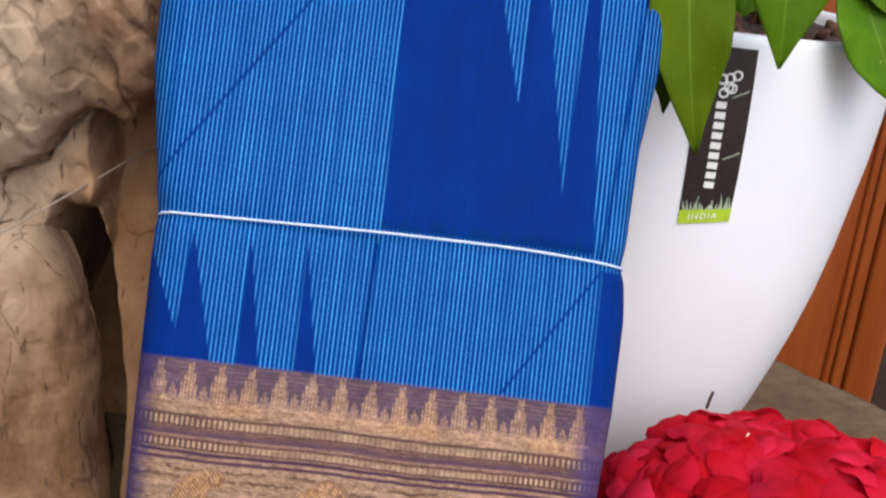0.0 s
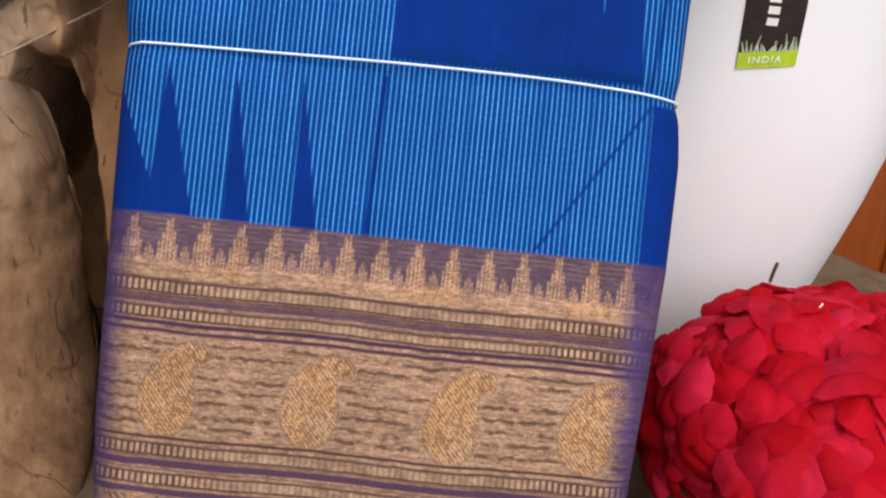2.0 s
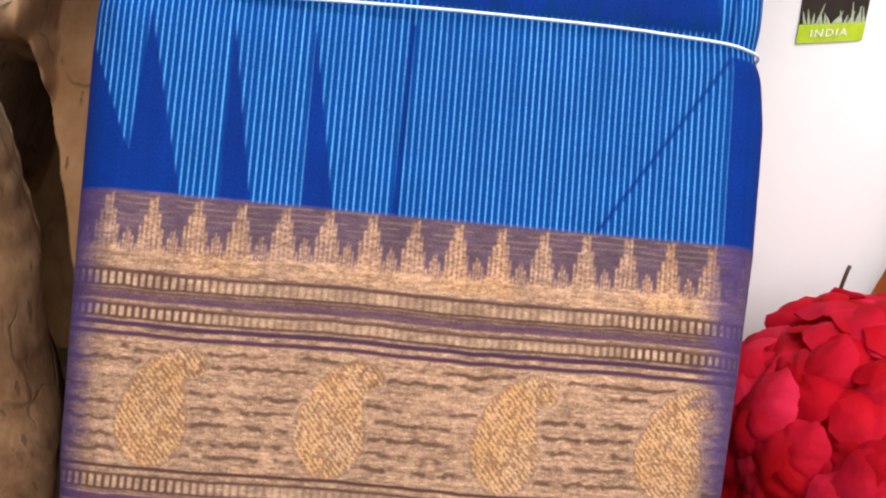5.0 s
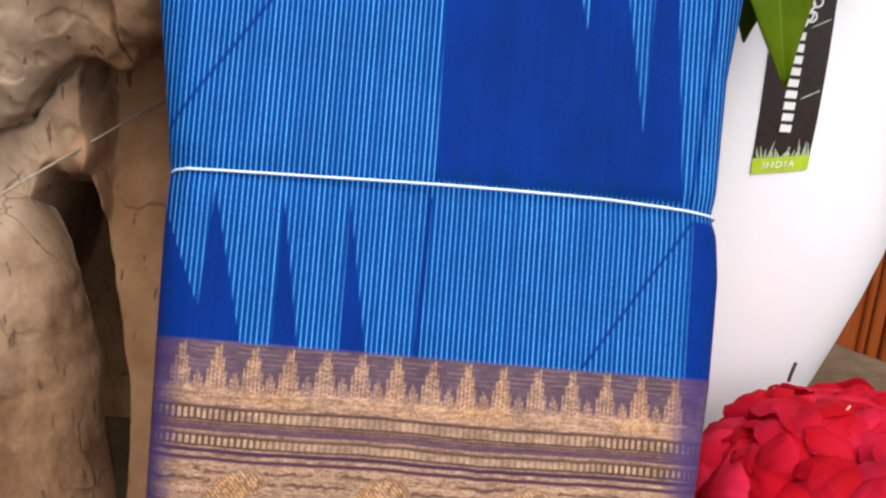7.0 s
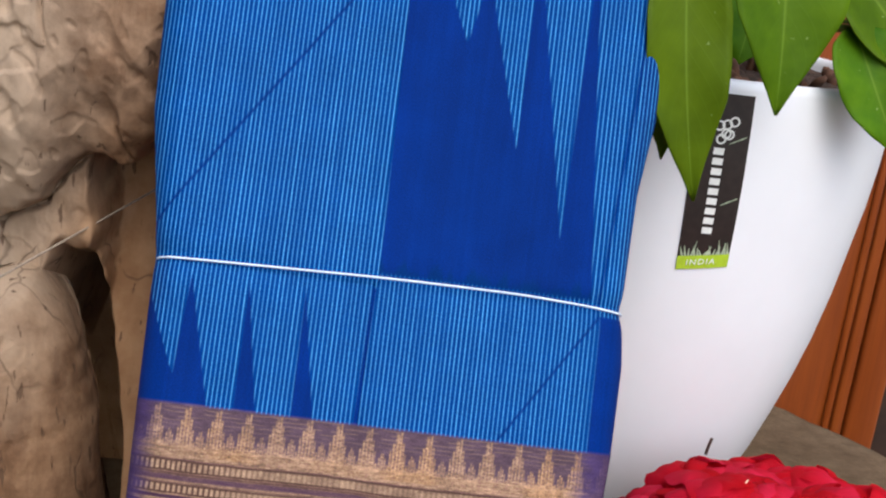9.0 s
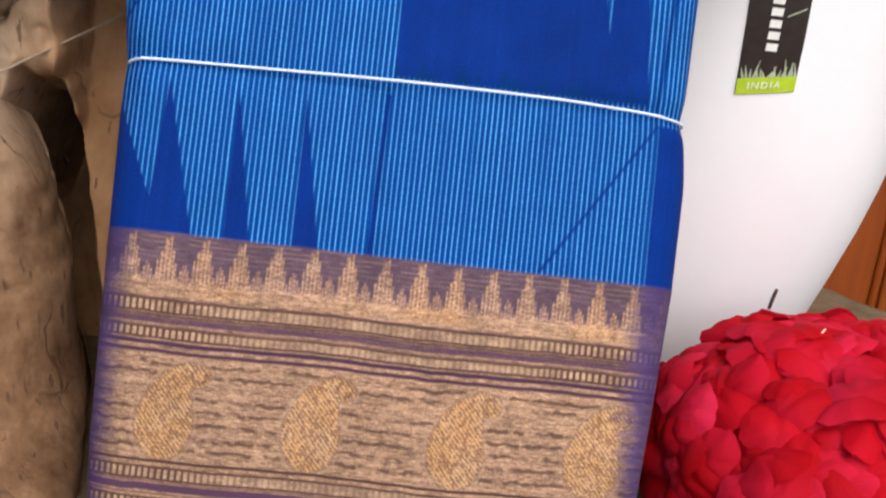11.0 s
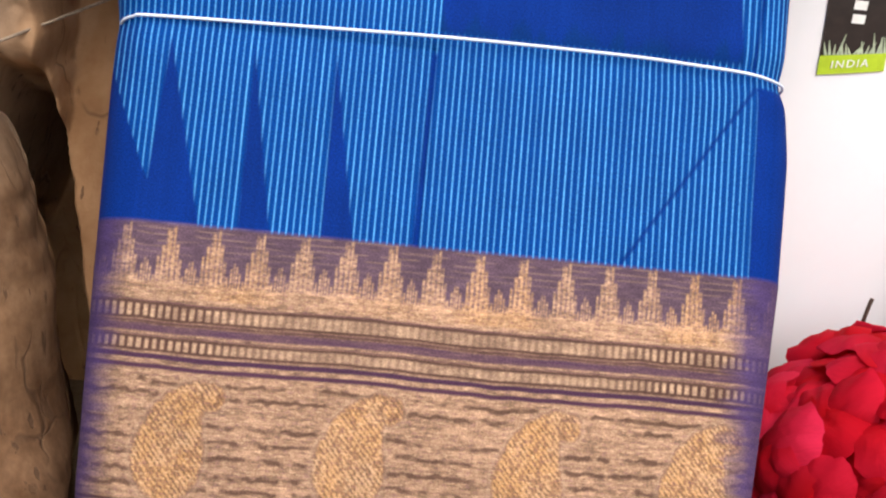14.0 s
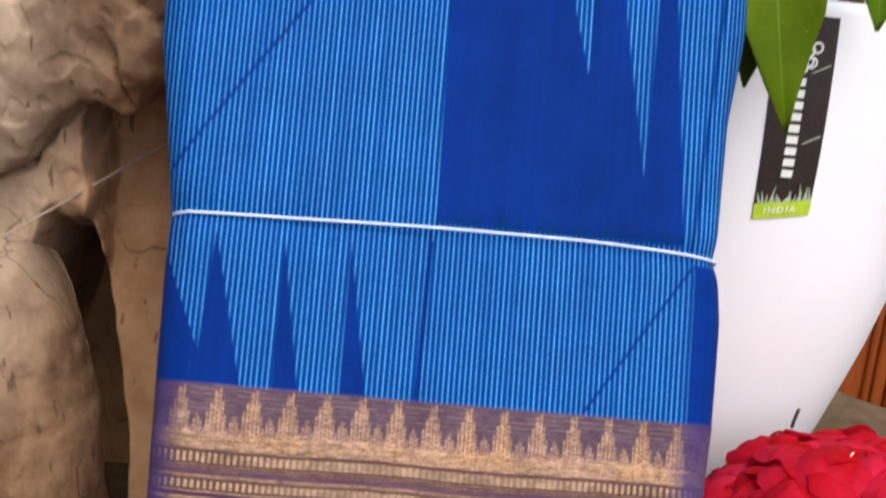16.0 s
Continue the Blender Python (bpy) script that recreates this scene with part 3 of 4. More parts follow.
    for off, peak, hw in ((0, 0.93, 0.030), (0.070, 1.0, 0.026), (-0.070, 0.96, 0.026), (0.150, 0.74, 0.034), (-0.150, 0.70, 0.034), (0.245, 0.48, 0.024), (-0.245, 0.52, 0.024), (0.325, 0.22, 0.022), (-0.325, 0.20, 0.022), (0.405, 0.36, 0.020), (-0.405, 0.33, 0.020), (0.470, 0.46, 0.018), (-0.470, 0.43, 0.018)):
        spire = np.maximum(spire, soft(1.18 * hw - np.abs(ph - off), 0.03) * soft(peak + lift * (0.1 < abs(off)) - h, 0.045))
    spire = np.maximum(spire, 0.92 * soft(0.36 * (1 - h / 0.84) - np.abs(ph), 0.05))
    comb = soft(np.sin(ph * 2 * np.pi * 9 + 1.2 * (value_noise(u * 200, v * 260) - 0.5)) - 0.15, 0.6) * soft(h - 0.14, 0.08) * value_noise(u * 330, v * 420)
    spire = spire * (1 - 0.75 * comb)
    spire = np.maximum(spire, soft(0.09 - h, 0.06))
    holes = soft(np.sin(ph * 2 * np.pi * 4.0 + 0.8) * np.sin(b * 2 * np.pi / 0.0021) - 0.45, 0.35)
    spire = spire * (1 - 0.5 * holes * soft(h - 0.08, 0.05))
    pick = soft(np.sin(b * 2 * np.pi / 0.0021 + 2.5 * value_noise(u * 60, v * 0 + 2)) - 0.45, 0.4) * soft(value_noise(u * 170, v * 480) - 0.42, 0.2)
    ground = C(0.084, 0.052, 0.072) * (0.8 + 0.4 * value_noise(u * 300, v * 900))[..., None]
    ground = ground + (pale * 0.75 - ground) * (0.26 * pick * soft(h - 0.55, 0.3))[..., None]
    speck = value_noise(u * 900, v * 900)
    fleck = value_noise(u * 1500, v * 700)
    run = value_noise(u * 70, v * 1300)
    goldt = gold * (0.22 + 0.18 * speck + 0.22 * fleck + 0.45 * run + 0.75 * value_noise(u * 300, v * 1250))[..., None]
    hot = soft(value_noise(u * 45 + 3, v * 30) - 0.5, 0.3) * (v > 0.165) + 0.25
    goldt = goldt + (orange * (0.5 + fleck)[..., None] - goldt) * (0.26 * hot)[..., None]
    bcol = ground + (goldt * 1.22 - ground) * spire[..., None]
    zari = spire.copy()

    def band(lo, hi, colour, share=1.0, w=0.0006):
        nonlocal bcol, zari
        m = soft(b - lo, w) * soft(hi - b, w) * share
        bcol = bcol + (colour - bcol) * m[..., None]
        zari = zari * (1 - m)
        return m

    def dashes(lo, hi, phase):
        nonlocal bcol, zari
        band(lo - 0.0010, hi + 0.0010, dark, 0.92, 0.0008)
        near = 0.30 + 0.70 * soft(np.abs(u) - 0.062 - 0.02 * (value_noise(u * 30, b * 0 + phase) - 0.5), 0.03)
        d = np.abs(np.mod(u / 0.0027 + phase + 0.5 * (value_noise(u * 90, b * 0 + phase) - 0.5), 1.0) - 0.5)
        gap = soft(0.27 + 0.10 * (value_noise(u * 330, b * 0 + 7 * phase) - 0.5) - d, 0.2)
        m = soft(b - lo, 0.0006) * soft(hi - b, 0.0006)
        tone = pale * (0.75 + 0.35 * speck)[..., None]
        share = m * ((gap * near + (1 - near) * 0.8) * (0.55 + 0.6 * value_noise(u * 260, b * 400 + phase)))
        bcol = bcol + (tone - bcol) * share[..., None]
        zari = np.maximum(zari * (1 - m), share)

    def tan(lo, hi, dim=1.0):
        nonlocal bcol, zari
        m = soft(b - lo, 0.0006) * soft(hi - b, 0.0006)
        bcol = bcol + (goldt * dim - bcol) * m[..., None]
        zari = np.maximum(zari, m)

    tan(0.0, 0.1690)
    for lo, hi in ((0.1562, 0.1570), (0.1630, 0.1637), (0.1516, 0.1522), (0.0832, 0.0838), (0.0880, 0.0886)):
        band(lo, hi, C(0.085, 0.040, 0.050), 0.45 + 0.5 * run)
    dashes(0.1582, 0.1622, 0.2)
    band(0.1530, 0.1558, purple, 0.75 + 0.25 * run)
    band(0.1558, 0.1568, dark, 0.6)
    dashes(0.1474, 0.1506, 0.6)
    band(0.1440, 0.1458, C(0.05, 0.022, 0.045))
    band(0.1408, 0.1424, C(0.06, 0.026, 0.045))
    tan(0.0975, 0.1398)
    # broken dark picks between the paisleys
    for n, lv in enumerate((0.1372, 0.1328, 0.1232, 0.1178, 0.1128, 0.1072, 0.1024)):
        wav = lv + 0.0012 * (value_noise(u * 420, u * 0 + n) - 0.5) + 0.0008 * (value_noise(u * 50, u * 0 + n) - 0.5)
        gate = soft(0.6 * value_noise(u * 90, u * 0 + 5 * n) + 0.4 * value_noise(u * 420, u * 0 + 3 * n) - 0.38, 0.2)
        m = soft(0.00075 * (0.6 + 0.8 * value_noise(u * 600, u * 0 + 9 * n)) - np.abs(b - wav), 0.0007) * gate * 0.85
        bcol = bcol + (C(0.072, 0.038, 0.026) - bcol) * m[..., None]
        zari = zari * (1 - m)
    for cu in (-0.0862, -0.0257, 0.0349, 0.0925):
        # a round drop whose neck bends over to one side and ends in a curl
        far = np.minimum(np.hypot((u - cu) / 0.0118, (b - 0.1125) / 0.0150) - 1, np.hypot((u - cu - 0.0012) / 0.0094, (b - 0.1220) / 0.0105) - 1) * 0.0118
        for du, vv, rr in ((0.0032, 0.1280, 0.0072), (0.0056, 0.1312, 0.0056), (0.0088, 0.1340, 0.0042), (0.0124, 0.1330, 0.0046)):
            far = np.minimum(far, np.hypot(u - cu - du, b - vv) - rr)
        far = far + 0.0007 * (value_noise(u * 700, v * 700) - 0.5)
        body = soft(-far, 0.0012)
        cur = np.hypot(u - cu - 0.0124, b - 0.1330)
        ring = soft(0.0006 - np.abs(cur - 0.0030), 0.0008)
        halo = soft(0.0017 - far, 0.001) * (1 - body)
        bcol = bcol + (pale * 0.8 - bcol) * (0.45 * halo)[..., None]
        rim = soft(0.0011 - np.abs(far + 0.0004), 0.0008) * (0.4 + 0.6 * value_noise(u * 500, b * 500))
        twill = soft(np.sin((u * 1.15 + b) * 2 * np.pi / 0.0023 + 2.2 * (speck - 0.5)) * 0.8 + 1.1 * (fleck - 0.5) + 0.35, 0.8)
        thread_tone = orange + (pale - orange) * (0.12 + 0.55 * value_noise(u * 160, b * 160))[..., None]
        tone = thread_tone * (0.34 + 0.80 * twill)[..., None]
        tone = tone + (C(0.14, 0.070, 0.036) - tone) * (0.65 * soft(value_noise(u * 1050, b * 620) - 0.62, 0.15))[..., None]
        bcol = bcol + (dark * 1.8 - bcol) * (0.85 * rim * (1 - body))[..., None]
        bcol = bcol + (tone - bcol) * (0.88 * body)[..., None]
        bcol = bcol + (dark - bcol) * (0.4 * ring)[..., None]
        zari = np.maximum(zari, body)
    band(0.0962, 0.0974, dark)
    dashes(0.0898, 0.0936, 0.1)
    band(0.0846, 0.0876, purple)
    dashes(0.0776, 0.0812, 0.4)
    band(0.0730, 0.0756, purple)
    # slanting leaf sprays
    p2 = np.mod((u + 0.11) / 0.0195, 1.0)
    sl = soft(np.sin((u * 1.0 + b * 0.8) * 2 * np.pi / 0.0029 + 1.5 * (value_noise(u * 300, b * 300) - 0.5)), 0.9)
    spray = soft(b - 0.0495, 0.001) * soft(0.0722 - b, 0.001) * soft(0.5 - np.abs(p2 - 0.5) - 0.16, 0.1)
    bcol = bcol + (C(0.065, 0.034, 0.022) - bcol) * (spray * sl * soft(0.62 - p2, 0.1) * soft(p2 - 0.18 - 0.012 / 0.0195 * (0.072 - b) / 0.0225 * 0.4, 0.1) * 0.8)[..., None]
    bar = spray * soft(0.12 - np.abs(p2 - 0.72), 0.06) * (0.5 + 0.5 * np.sin(u * 2 * np.pi / 0.0015))
    bcol = bcol + (orange - bcol) * (1.0 * bar)[..., None]
    band(0.0476, 0.0488, dark)
    dashes(0.0408, 0.0450, 0.8)
    band(0.0340, 0.0372, purple)
    dashes(0.0270, 0.0308, 0.5)
    # purple selvages where the gold ends
    fringe = np.maximum(soft(-0.1105 - u - 0.004 * (value_noise(v * 700, u * 90) - 0.5), 0.010), soft(u - 0.1060 - 0.007 * (value_noise(v * 700, u * 90) - 0.5), 0.010))
    selv = C(0.054, 0.033, 0.108) * (0.85 + 0.3 * value_noise(u * 200, v * 500))[..., None]
    bcol = bcol + (selv - bcol) * (0.85 * fringe)[..., None]
    zari = zari * (1 - fringe)
    col = col + (bcol - col) * inside[..., None]
    return col, stripe * (1 - inside), zari * inside


def build_saree():
    saree = new("folded_saree")
    saree.matrix_world = TILT
    tagged(saree, "blue striped saree with gold woven border, folded and tied", "saree")
    top = 0.475
    cols, rows_n = 640, 920
    vs = np.concatenate([np.linspace(0.0, 0.2, 560, endpoint=False), np.linspace(0.2, top, 360)])
    left = interp(vs, [0, 0.042, 0.10, 0.145, 0.203, 0.24, 0.262, 0.285, 0.34, 0.39, 0.475], [-0.1075, -0.1095, -0.1150, -0.1165, -0.1185, -0.1195, -0.1195, -0.1225, -0.1315, -0.1335, -0.1345])
    right = interp(vs, [0, 0.06, 0.09, 0.147, 0.19, 0.236, 0.256, 0.264, 0.275, 0.3275, 0.3676, 0.43, 0.475], [0.105, 0.110, 0.113, 0.1175, 0.1205, 0.1215, 0.1195, 0.1172, 0.1185, 0.1205, 0.1262, 0.1285, 0.129])
    left, right = left - 0.003, right + 0.003
    ker = np.hanning(17)
    ker /= ker.sum()
    left = np.convolve(np.pad(left, 8, "edge"), ker, "valid")
    right = np.convolve(np.pad(right, 8, "edge"), ker, "valid")
    ang = np.linspace(-1, 1, cols)
    s = np.sign(ang) * (1 - (1 - np.abs(ang)) ** 1.12)
    S, V = np.meshgrid(s, vs)
    L, R = left[:, None], right[:, None]
    U = (L + R) / 2 + (R - L) / 2 * S
    k = 0.86
    over = np.clip((np.abs(S) - k) / (1 - k), 0, 1)
    W = -0.017 * (1 - np.sqrt(np.clip(1 - over ** 2, 0, 1)))
    W += 0.002 * np.sin(V * 14) * (1 - S ** 2) + 0.0016 * (value_noise(U * 34, V * 12) - 0.5) + 0.0006 * (value_noise(U * 120, V * 60 + 4) - 0.5)
    W -= 0.0028 * np.exp(-(((V - 0.2635) / 0.006) ** 2)) * (0.25 + 0.75 * S ** 2)
    flap = interp(V, [0.264, 0.409, 0.6], [-0.0075, -0.0099, -0.013])
    W += 0.0009 * soft(flap - U, 0.0012) * soft(V - 0.262, 0.002)
    W -= 0.0010 * np.exp(-(((U + 0.0095) / 0.0011) ** 2)) * soft(0.262 - V, 0.002) * soft(V - 0.19, 0.002)
    W -= 0.0006 * np.exp(-(seg_dist(U, V, (-0.126, 0.2765), (-0.016, 0.443)) / 0.0011) ** 2)
    W -= 0.0006 * np.exp(-(seg_dist(U, V, (0.1073, 0.2593), (0.0625, 0.1915)) / 0.0011) ** 2)
    W -= 0.0012 * np.exp(-(seg_dist(U, V, (0.1065, 0.2665), (0.1215, 0.46)) / 0.0011) ** 2)
    W += 0.0004 * soft(0.1905 - V, 0.0015)
    W -= 0.012 * np.clip((0.02 - V) / 0.02, 0, 1) ** 2 + 0.012 * np.clip((V - top + 0.02) / 0.02, 0, 1) ** 2
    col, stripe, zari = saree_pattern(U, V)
    me = bpy.data.meshes.new("front_cloth")
    idx = np.arange(cols * rows_n).reshape(rows_n, cols)
    quads = np.stack([idx[:-1, :-1], idx[:-1, 1:], idx[1:, 1:], idx[1:, :-1]], -1).reshape(-1, 4)
    me.vertices.add(cols * rows_n)
    me.vertices.foreach_set("co", np.stack([U, V, W], -1).astype(np.float32).ravel())
    me.loops.add(quads.size)
    me.loops.foreach_set("vertex_index", quads.ravel().astype(np.int32))
    me.polygons.add(len(quads))
    me.polygons.foreach_set("loop_start", np.arange(0, quads.size, 4, dtype=np.int32))
    me.polygons.foreach_set("use_smooth", np.ones(len(quads), dtype=bool))
    uvl = me.uv_layers.new(name="cloth")
    uvl.data.foreach_set("uv", np.stack([U.ravel()[quads.ravel()], V.ravel()[quads.ravel()]], -1).astype(np.float32).ravel())
    a = me.attributes.new("weave", "FLOAT_COLOR", "POINT")
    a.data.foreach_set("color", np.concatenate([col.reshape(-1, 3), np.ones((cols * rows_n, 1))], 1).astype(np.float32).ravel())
    for name, arr in (("stripe", stripe), ("zari", zari)):
        a = me.attributes.new(name, "FLOAT", "POINT")
        a.data.foreach_set("value", arr.astype(np.float32).ravel())
    me.materials.append(CLOTH)
    me.update()
    me.validate()
    part("front_cloth", me, None, saree)
    # the folded layers behind the front
    for n, (w0, w1, inset) in enumerate(((-0.0160, -0.0228, 0.0006), (-0.0230, -0.0298, 0.0022), (-0.0300, -0.0368, 0.0014))):
        bm = bmesh.new()
        steps = 60
        ring = []
        for i in range(steps + 1):
            v = 0.004 + (top - 0.010) * i / steps
            l, r = float(interp(v, vs, left)) + inset, float(interp(v, vs, right)) - inset
            ring.append([bm.verts.new(p) for p in ((l, v, w0 - 0.001), (l + 0.001, v, w0), (r - 0.001, v, w0), (r, v, w0 - 0.001), (r, v, w1 + 0.001), (r - 0.002, v, w1), (l + 0.002, v, w1), (l, v, w1 + 0.001))])
        for i in range(steps):
            for q in range(8):
                q2 = (q + 1) % 8
                bm.faces.new((ring[i][q], ring[i][q2], ring[i + 1][q2], ring[i + 1][q]))
        bm.faces.new(ring[0][::-1])
        bm.faces.new(ring[-1])
        bmesh.ops.recalc_face_normals(bm, faces=bm.faces[:])
        part("fold_layer", bm, BLUE, saree)
    # the tie
    front = [(-0.1218, 0.2612, -0.0200), (-0.1214, 0.2616, -0.0155), (-0.1197, 0.2620, -0.0080), (-0.1150, 0.2623, -0.0022), (-0.108, 0.2626, 0.0002), (-0.0635, 0.2638, 0.0012), (-0.0038, 0.2653, 0.0022), (0.0572, 0.2658, 0.0012), (0.085, 0.2650, 0.0009), (0.1020, 0.2640, 0.0013), (0.1110, 0.2634, -0.0012), (0.1188, 0.2630, -0.0076), (0.1214, 0.2629, -0.0180)]
    back = [(0.1205, 0.2628, -0.0300), (0.1160, 0.2628, -0.0378), (0.1050, 0.2629, -0.0385), (0.0, 0.264, -0.0385), (-0.1080, 0.2613, -0.0385), (-0.1185, 0.2612, -0.0378), (-0.1212, 0.2612, -0.0300), (-0.1217, 0.2612, -0.0210)]
    pts = [TILT @ Vector(p) for p in front + back]
    dense = []
    for i in range(len(pts) - 1):
        p = [pts[max(i - 1, 0)], pts[i], pts[i + 1], pts[min(i + 2, len(pts) - 1)]]
        for t in (0, 0.2, 0.4, 0.6, 0.8):
            dense.append(0.5 * ((2 * p[1]) + (p[2] - p[0]) * t + (2 * p[0] - 5 * p[1] + 4 * p[2] - p[3]) * t * t + (3 * p[1] - p[0] - 3 * p[2] + p[3]) * t ** 3))
    tie = tube("tie_thread", dense, 0.00056, THREAD)
    tagged(tie, "white cotton thread tied round the folded saree", "thread")


build_saree()

# ---- the planter ----
PX, PY = 0.166, 0.4028
POT = [(0.0, 0.004), (0.078, 0.003), (0.087, 0.0), (0.094, 0.004), (0.1035, 0.022), (0.1180, 0.052), (0.1290, 0.080), (0.1388, 0.110), (0.1478, 0.140), (0.1552, 0.170), (0.1618, 0.205), (0.1667, 0.240), (0.1710, 0.270), (0.1738, 0.300), (0.1753, 0.330), (0.1758, 0.350), (0.1750, 0.3545), (0.1728, 0.3565), (0.1705, 0.3550), (0.1695, 0.350), (0.167, 0.318), (0.0, 0.318)]


def pot_radius(z):
    return float(interp(z, [p[1] for p in POT[3:16]], [p[0] for p in POT[3:16]]))


def on_pot(angle, z, out=0.0):
    """A place on the pot's skin; angle in radians from the front, to the right."""
    r = pot_radius(z) + out
    return Vector((PX + r * math.sin(angle), PY - r * math.cos(angle), z))


def patch(name, corners, mat, parent, out, label="", n=6):
    """A thin printed piece that follows the pot's skin; corners as (angle, z), counter-clockwise."""
    verts, faces = [], []
    a, b, c, d = corners
    for j in range(n + 1):
        for i in range(n + 1):
            s, t = i / n, j / n
            ang = (a[0] * (1 - s) + b[0] * s) * (1 - t) + (d[0] * (1 - s) + c[0] * s) * t
            z = (a[1] * (1 - s) + b[1] * s) * (1 - t) + (d[1] * (1 - s) + c[1] * s) * t
            verts.append(on_pot(ang, z, out))
    for j in range(n):
        for i in range(n):
            q = j * (n + 1) + i
            faces.append((q, q + 1, q + n + 2, q + n + 1))
    return part(name, mesh_of(name, verts, faces, mat), None, parent, label)


def build_pot():
    pot = new("planter")
    tagged(pot, "white tapered round planter with a dark printed label", "planter")
    v, f = lathe(POT, 128, PX, PY)
    part("pot_body", mesh_of("pot_body", v, f, CERAMIC), None, pot)
    LEANS = 0.050  # the label slants as it rises
    a0, a1 = math.asin((0.1755 - PX) / 0.1665), math.asin((0.2082 - PX) / 0.1667)
    lab = patch("label_sticker", ((a0, 0.2350), (a1, 0.2395), (a1 - LEANS, 0.3480), (a0 - LEANS, 0.3480)), INK, pot, 0.0006, "black printed paper label", 14)
    mid = (a0 + a1) / 2
    w = a1 - a0
    patch("lime_band", ((a0, 0.2350), (a1, 0.2395), (a1 - 0.0040, 0.2482), (a0 - 0.0040, 0.2440)), LIME, lab, 0.0010, "lime green band")
    # grass silhouettes above the band
    rnd = random.Random(4)
    for n in range(16):
        a = a0 + w * (0.06 + 0.88 * n / 15)
        z = 0.2442 + 0.004 * (a - a0) / w
        h = rnd.uniform(0.004, 0.009) * (1.15 if abs(n - 7.5) > 4 else 0.75)
        lean = rnd.uniform(-0.016, 0.016)
        patch("grass_print", ((a - 0.005, z), (a + 0.005, z), (a + lean + 0.001, z + h), (a + lean - 0.001, z + h)), GRASS, lab, 0.0010, n=2)
    # the maker's lettering as plain upright bars, running down the label
    for n in range(9):
        z1 = 0.3150 - 0.0063 * n
        m0 = mid - LEANS * (z1 - 0.24) / 0.108
        patch("lettering_bar", ((m0 - 0.026, z1 - 0.0042), (m0 + 0.012, z1 - 0.0042), (m0 + 0.012, z1), (m0 - 0.026, z1)), PRINT, lab, 0.0010, n=2)
    # two thin pale slanted streaks across the dark paper
    for z1 in (0.2790, 0.3175):
        m0 = mid - LEANS * (z1 - 0.24) / 0.108
        patch("pale_streak", ((m0 + 0.026, z1), (m0 + 0.084, z1 + 0.0050), (m0 + 0.084, z1 + 0.0060), (m0 + 0.026, z1 + 0.0008)), GRASS, lab, 0.0010, n=3)
    for da, dz in ((0.0, 0.0), (0.026, 0.003), (0.012, 0.009), (-0.014, 0.008), (0.036, 0.011), (0.014, 0.0035)):
        c = (mid - LEANS * 0.85 + da, 0.3205 + dz)
        verts, faces = [], []
        for k in range(14):
            t = 2 * math.pi * k / 14
            for r in (0.0021, 0.0033):
                verts.append(on_pot(c[0] + r * math.cos(t) / 0.173, c[1] + r * math.sin(t), 0.0010))
        for k in range(14):
            k2 = (k + 1) % 14
            faces.append((2 * k, 2 * k + 1, 2 * k2 + 1, 2 * k2))
        part("ring_print", mesh_of("ring_print", verts, faces, PRINT), None, lab)
    # the country's name on the band
    fc = bpy.data.curves.new("word", "FONT")
    fc.body, fc.size, fc.align_x, fc.align_y, fc.space_character, fc.extrude = "INDIA", 0.0052, "CENTER", "CENTER", 1.25, 0.0002
    tmp = new("word_source", fc)
    dg = bpy.context.evaluated_depsgraph_get()
    me = bpy.data.meshes.new_from_object(tmp.evaluated_get(dg))
    bpy.data.objects.remove(tmp)
    for vtx in me.vertices:
        x, y, z = vtx.co
        ang = mid - 0.012 + x * 1.12 / 0.167
        vtx.co = on_pot(ang, 0.2417 + y + 0.0045 * (ang - mid) / w, 0.0013 + z)
    me.materials.clear()
    me.materials.append(PRINT)
    part("country_word", me, None, lab)
    # soil and chips
    bm = bmesh.new()
    rings = []
    for r in np.linspace(0.0, 0.1682, 26):
        row = []
        for k in range(72):
            t = 2 * math.pi * k / 72
            x, y = r * math.cos(t), r * math.sin(t)
            row.append(bm.verts.new((PX + x, PY + y, 0.346 + 0.005 * noise.noise((x * 60, y * 60, 3)) + 0.004 * noise.noise((x * 170, y * 170, 8)))))
        rings.append(row)
    for i in range(len(rings) - 1):
        for k in range(72):
            k2 = (k + 1) % 72
            bm.faces.new((rings[i][k], rings[i + 1][k], rings[i + 1][k2], rings[i][k2]))
    soil = part("potting_soil", bm, SOIL)
    tagged(soil, "dark damp potting soil filling the planter", "soil", kind="stuff")
    bm = bmesh.new()
    for n in range(70):
        t, r = rnd.uniform(0, 6.283), 0.163 * math.sqrt(rnd.random())
        m = Matrix.LocRotScale((PX + r * math.cos(t), PY + r * math.sin(t), 0.3500), Euler((rnd.random() * 6, rnd.random() * 6, rnd.random() * 6)), (rnd.uniform(0.004, 0.011), rnd.uniform(0.003, 0.007), rnd.uniform(0.002, 0.004)))
        bmesh.ops.create_icosphere(bm, subdivisions=1, radius=1.0, matrix=m)
    chips = part("bark_chips", bm, CHIP)
    tagged(chips, "reddish brown bark chips scattered on the soil", "bark chips", kind="stuff")


